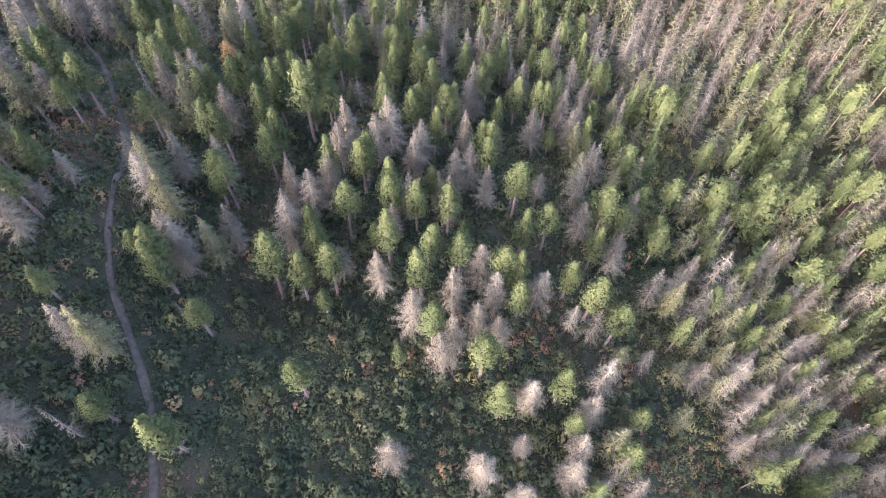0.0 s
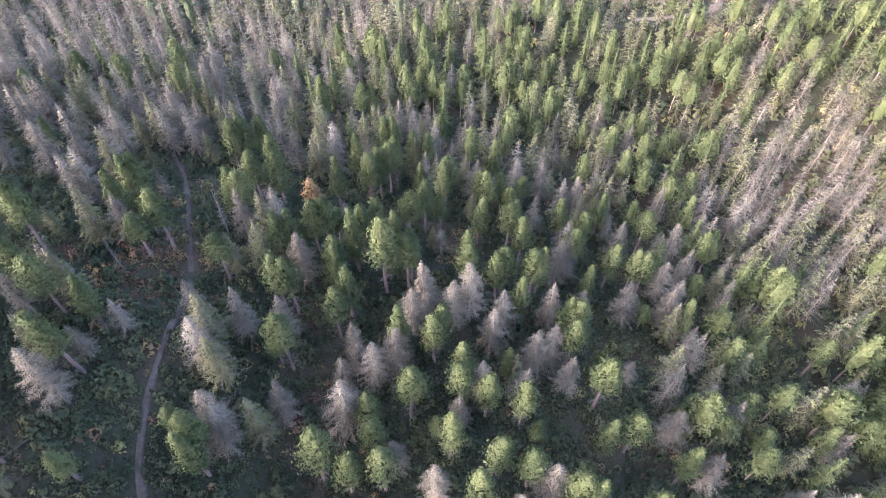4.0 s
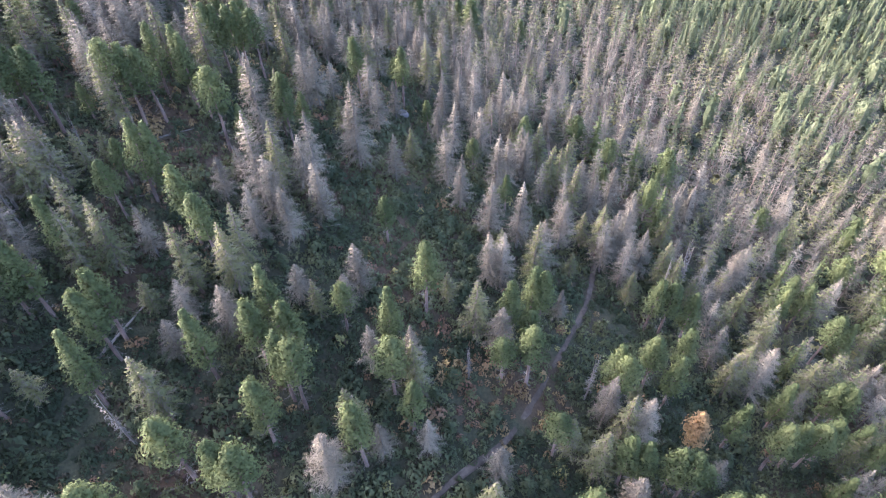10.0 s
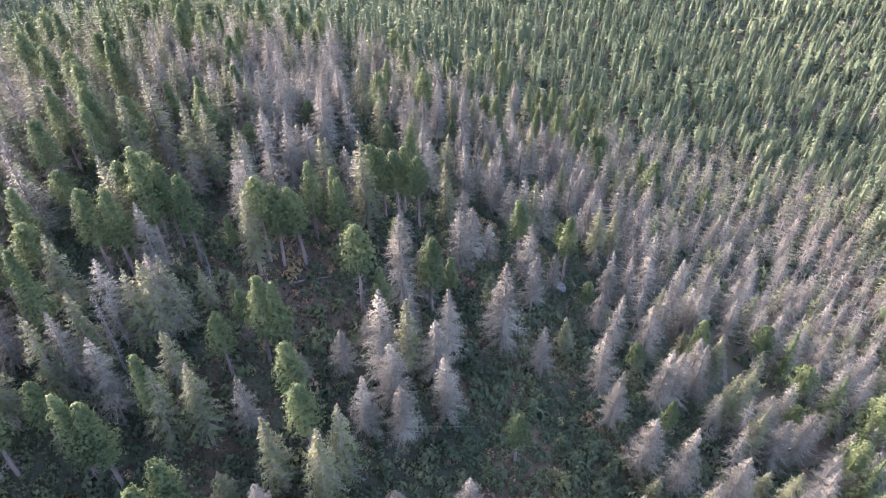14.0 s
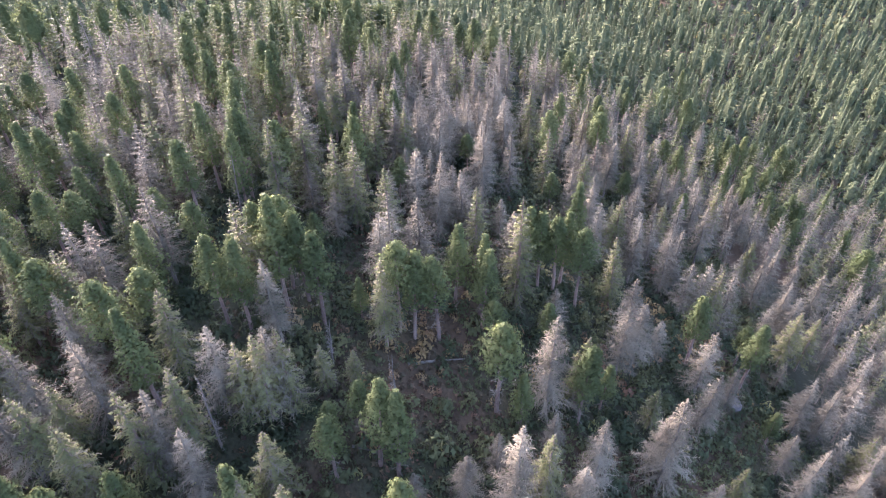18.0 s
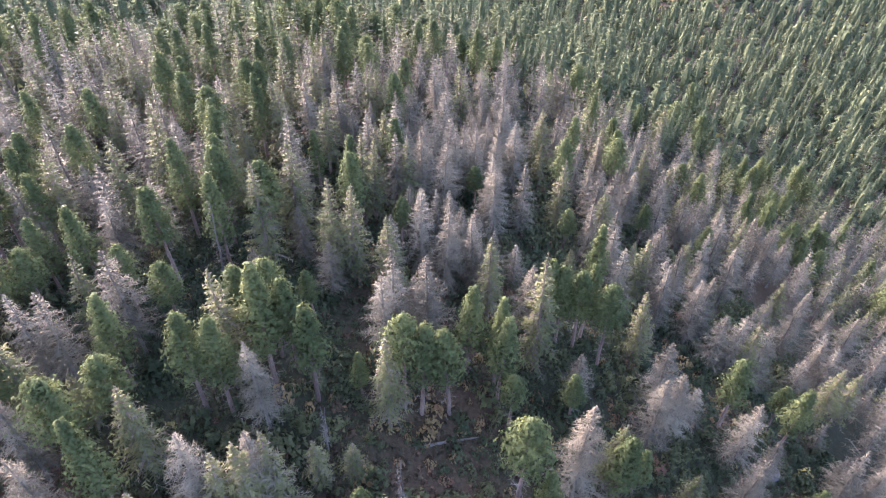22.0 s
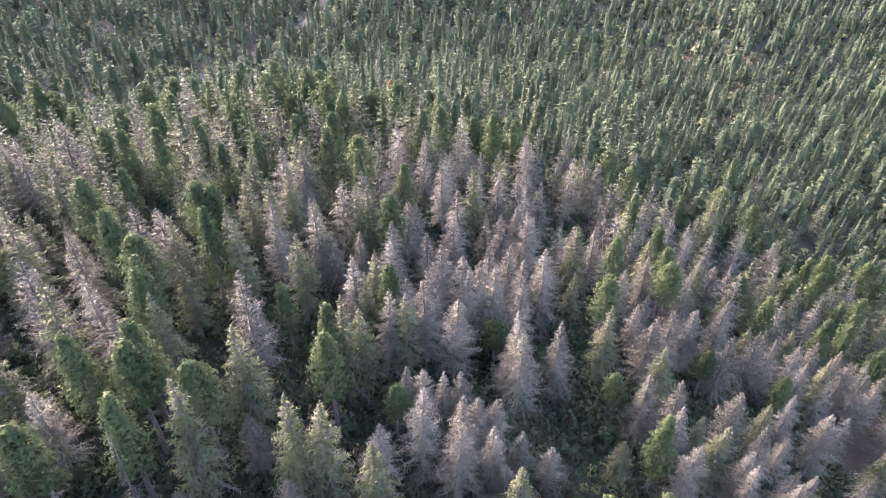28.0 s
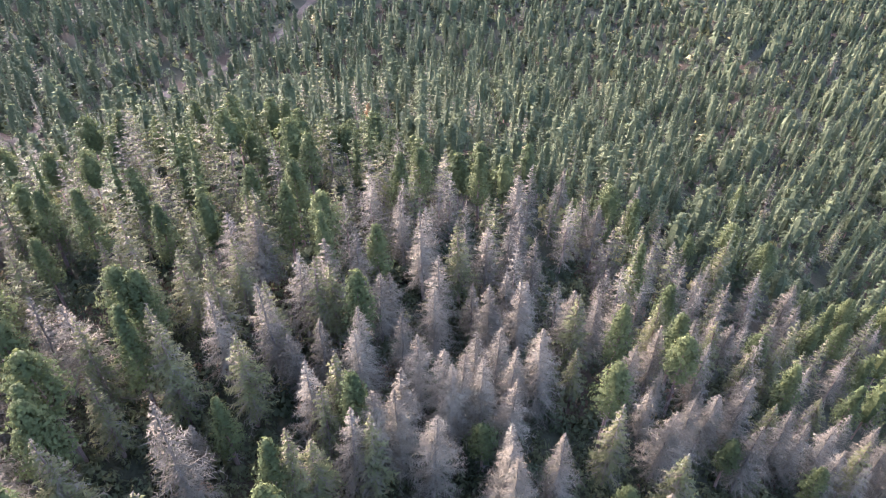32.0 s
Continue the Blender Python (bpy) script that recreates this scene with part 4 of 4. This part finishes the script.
far_green = [pointed_fir(2.7 + 0.2 * k, 0.08 + 0.03 * k, 44, 5, 0.95, 0.16, 1.5) for k in range(4)] + [round_pine(2.7 + 0.25 * k, 0.22, 130, 1.0, 8) for k in range(2)]
far_dead = [with_trunk(dead_crown(H0, 3.0 + 0.15 * k, 0.08, 46, 5, 1.25, power=0.95, fat=0.065), 1, 0.14) for k in range(5)]
far_fading = [with_trunk(dead_crown(H0, 3.0, 0.1, 26, 3, 1.3, 0, dead_crown(H0, 3.2, 0.1, 22, 3, 1.4, slot=1, fat=0.07), 0.9, 0.17), 1, 0.14) for k in range(4)]
valley = [dead_crown(H0, 3.0 + 0.2 * k, 0.03, 20, 3, 1.2, 0, tiers(Shape(), 2.2 + 0.2 * k, 0.03, 6 + k % 2), 0.85, 0.17, 0.4) for k in range(6)] + [green_crown(H0, 3.4, 0.2, 40, 1.9, 0, 0.7, pine_core(Shape(), 2.2, 0.18, 0.92), 5, True, 1.3) for k in range(2)]
birch = [bush_shape(3.0, 40, 1.6, 0.55 * H0) for k in range(3)]
joined("hillside_pines", mid_green, FAR["mg"], [NEEDLES, BARK], "living green pines on the slope beside the clearing", "forest")
joined("hillside_dead_firs", mid_dead, FAR["md"], [DEADWOOD, BARK], "grey dead firs on the slope beside the clearing", "forest")
joined("hillside_fading_firs", mid_fading, FAR["mf"], [FADING, DEADWOOD], "fading firs on the slope beside the clearing", "forest")
# The distant green crowns share the needle colour that has haze mixed in.
joined("far_green_pines", far_green, FAR["g"], [HAZED_NEEDLES, BARK], "distant living green pines covering the hillsides", "forest", 1.2)
joined("far_dead_firs", far_dead, FAR["d"], [DEADWOOD, BARK], "distant grey dead firs among the living pines", "forest", 0.9)
joined("far_fading_firs", far_fading, FAR["f"], [FADING, DEADWOOD], "distant fading firs with thin olive needles", "forest", 0.9)
joined("far_firs", far_green, FAR["c"], [HAZED_NEEDLES, BARK], "firs and pines on the slope beyond the shoulder, coloured paler as if in haze", "forest", 1.2)
joined("valley_firs", valley, FAR["b"], [HAZED_NEEDLES], "firs filling the valley and the slope beyond, their colour paled for haze", "forest", 1.2)
joined("valley_birches", birch, [(a, b, 0.6 * h) for a, b, h in FAR["y"]], [YELLOW], "small yellowing birches and shrubs among the valley firs", "forest")


# ---- undergrowth ----
def far_ground(x, y):
    out = np.hypot(np.maximum(0, np.maximum(-230 - x, x - 64)), np.maximum(0, np.maximum(-16 - y, y - 138)))
    return np.where((out > 3) & (trail_gap(x, y, ROAD_LINE) > 3) & (trail_gap(x, y, SANDY_LINE) > 3) & (trail_gap(x, y, SPUR_LINE) > 3.5), np.where(out < 110, 0.75, 0.55), 0)


def bushes(name, spots, shapes, mat, label):
    V, N, F, k = [], [], [], 0
    packs = [(np.array(s.v), s.f, s.n) for s in (soften(s, 0.55, 0.8) for s in shapes)]
    for i, (x, y, h) in enumerate(spots):
        v, f, n = packs[i % len(packs)]
        a = rng.uniform(0, 6.28)
        V.append(turned(v, a, h, h * rng.uniform(0.9, 2.0)) + (x, y, gz(x, y) - 0.1))
        N.append(turned(n, a))
        F += [tuple(q + k for q in t) for t in f]
        k += len(v)
    return tagged(part(name, np.concatenate(V), F, mat, normals=np.concatenate(N)), label, "undergrowth", kind="stuff")


def near_ground(x, y):
    return np.hypot(np.maximum(0, np.maximum(-228 - x, x - 62)), np.maximum(0, np.maximum(np.where(x > -90, 2, -14) - y, y - np.where(x > -95, 138, 118)))) < 4


def needle_floor(x, y):
    """1 where bare reddish needle litter shows between the trees."""
    return np.maximum(np.exp(-(((x + 122) / 24) ** 2 + ((y - 47) / 17) ** 2)), np.exp(-(((x + 72) / 15) ** 2 + ((y - 42) / 14) ** 2)))


bx, by = scatter(1.42, lambda x, y: np.where(near_ground(x, y) & (trail_gap(x, y) > 0.8), (0.9 + 0.1 * clearing(x, y)) * (1 - 0.5 * needle_floor(x, y)), 0))
print("trees", dict(USED), {k: len(v) for k, v in FAR.items()}, "bushes", len(bx))
AUTUMN_SPOTS = [(43, 28, 7), (53, 26, 7), (11, 50, 5), (20, 49, 6), (37, 45, 5), (-14, 110, 5), (-65, 79, 9), (-152, 95, 5), (-147, 100, 5), (-138, 82, 4), (-137, 50, 7), (-30, 62, 5), (-403, 210, 14)]
au = np.zeros(len(bx))
for ax, ay, r in AUTUMN_SPOTS:
    au = np.maximum(au, np.exp(-((bx - ax) ** 2 + (by - ay) ** 2) / r ** 2))
au = rng.random(len(bx)) < 0.05 + 0.8 * au
sizes = rng.uniform(0.5, 1.05, len(bx)) + 1.0 * rng.random(len(bx)) ** 6
shapes = [bush_shape(1.0 + 0.03 * k, 52, 0.33) for k in range(7)]
gold = np.zeros(len(bx))
for ax, ay, r in [(51, 38, 8), (60, 33, 6), (53, 104, 8), (60, 113, 8), (55, 91, 6), (-6, 37, 4), (14, 44, 4), (8, 40, 3), (-160, 75, 4)]:
    gold = np.maximum(gold, np.exp(-((bx - ax) ** 2 + (by - ay) ** 2) / r ** 2))
gold = ~au & (rng.random(len(bx)) < 0.015 + 0.75 * gold)
bushes("golden_shrubs", [(a, b, s * 0.85) for a, b, s, t in zip(bx, by, sizes, gold) if t], shapes, GOLD, "low shrubs with yellowing leaves")
bushes("shrubs", [(a, b, s) for a, b, s, t in zip(bx, by, sizes, au | gold) if not t], shapes, SHRUB, "dense green shrubs and saplings covering the forest floor")
bushes("autumn_shrubs", [(a, b, s * 0.8) for a, b, s, t in zip(bx, by, sizes, au) if t], shapes, AUTUMN, "low shrubs in rusty and yellow autumn colours")


lx, ly = scatter(0.95, lambda x, y: np.where(trail_gap(x, y) > 0.9, 0.85 * needle_floor(x, y), 0), -170, -40, 10, 90)
fern = [bush_shape(0.5, 9, 0.42) for k in range(5)]
bushes("bracken", [(a, b, rng.uniform(0.5, 1.1)) for a, b in zip(lx, ly)], fern, BRACKEN, "low reddish brown bracken and litter between the trees")
ux, uy = scatter(4.2, far_ground, -640, 220, -300, 560)
low = [bush_shape(1.7 + 0.2 * k, 13, 1.3) for k in range(5)]
tint = np.array([noise.noise((a * 0.03, b * 0.03, 8.0)) for a, b in zip(ux, uy)]) + rng.normal(0, 0.22, len(ux))
bushes("far_shrubs", [(a, b, rng.uniform(0.6, 1.25)) for a, b, q in zip(ux, uy, tint) if q < 0.38], low, SHRUB, "dark green shrubs and young trees under the distant forest")
bushes("far_golden_shrubs", [(a, b, rng.uniform(0.5, 1.0)) for a, b, q in zip(ux, uy, tint) if q >= 0.38], low, GOLD, "yellowing shrubs in the gaps of the distant forest")


# ---- fallen logs ----
def fallen_log(ax, ay, bx, by, r, label):
    """A fallen trunk that lies on the slope, with a few stubs of branches."""
    root = new("fallen_log")
    tagged(root, label, "log", "fallen logs")
    a, b = np.array((ax, ay, gz(ax, ay) + r * 0.7)), np.array((bx, by, gz(bx, by) + r * 0.7))
    sh, n = Shape(), 6
    sag = [a + (b - a) * i / n for i in range(n + 1)]
    for p in sag[1:-1]:
        p[2] = max(p[2], gz(p[0], p[1]) + r * 0.5)
    for i in range(n):
        sh.tube(sag[i], sag[i + 1], r * (1 - 0.1 * i), r * (0.9 - 0.1 * i), 7)
    part("trunk", sh.v, sh.f, SILVER, root)
    for i in range(7):
        p = a + (b - a) * rng.uniform(0.35, 0.95)
        st = Shape()
        st.tube(p, p + np.array((rng.normal(0, 0.6), rng.normal(0, 0.6), rng.uniform(0.3, 0.8))), 0.05, 0.02, 4)
        part("branch_stub", st.v, st.f, SILVER, root)


for ax, ay, bx, by, r in ((-91.0, 30.5, -98.8, 41.8, 0.24), (-96.8, 47.3, -97.7, 51.1, 0.16), (-69.1, 32.9, -68.7, 37.1, 0.2), (-129.1, 50.2, -132.3, 58.4, 0.24), (-116.1, 43.6, -115.6, 47.4, 0.2),
                          (-117.9, 40.1, -115.8, 42.0, 0.16), (-102.3, 66.3, -102.4, 75.0, 0.17), (-94.9, 29.2, -96.9, 33.4, 0.15), (-63.6, 42.6, -62.0, 46.2, 0.17)):
    fallen_log(ax, ay, bx, by, r, "bleached fallen log lying across the undergrowth")

# ---- saplings ----
sx, sy = scatter(3.3, lambda x, y: np.where(near_ground(x, y) & (trail_gap(x, y) > 1.8), 0.16 + 0.3 * clearing(x, y), 0))
sapling = [green_crown(H0, 4.2 + 0.4 * k, 0.02, 170, 1.5, blunt=1.0, tufts=6, plain=True) for k in range(5)]
joined("saplings", sapling, [(a, b, rng.uniform(1.8, 3.6)) for a, b in zip(sx, sy)], [SHRUB], "young conifers standing among the shrubs", "saplings")


# ---- boulders and a broken pole ----
def boulder(x, y, r):
    """A grey weathered rock, half sunk among the shrubs."""
    bm = bmesh.new()
    bmesh.ops.create_icosphere(bm, subdivisions=3, radius=r)
    for v in bm.verts:
        n = v.co.normalized()
        v.co = Vector((n.x * 1.15, n.y * 0.95, n.z * 0.8)) * r * (1 + 0.28 * noise.noise(n * 1.4 + Vector((x, y, 0))) + 0.08 * noise.noise(n * 5))
    me = bpy.data.meshes.new("boulder")
    bm.to_mesh(me)
    bm.free()
    me.materials.append(ROCK)
    ob = new("boulder", me)
    ob.location = (x, y, gz(x, y) + 0.35 * r)
    tagged(ob, "grey weathered boulder among shrubs", "boulder", "boulders")


for x, y, r in ((-137.5, 105.5, 1.25), (-145.8, 173.3, 1.3)):
    boulder(x, y, r)
plant("s", -127.2, 40.3, 9, 1.0)
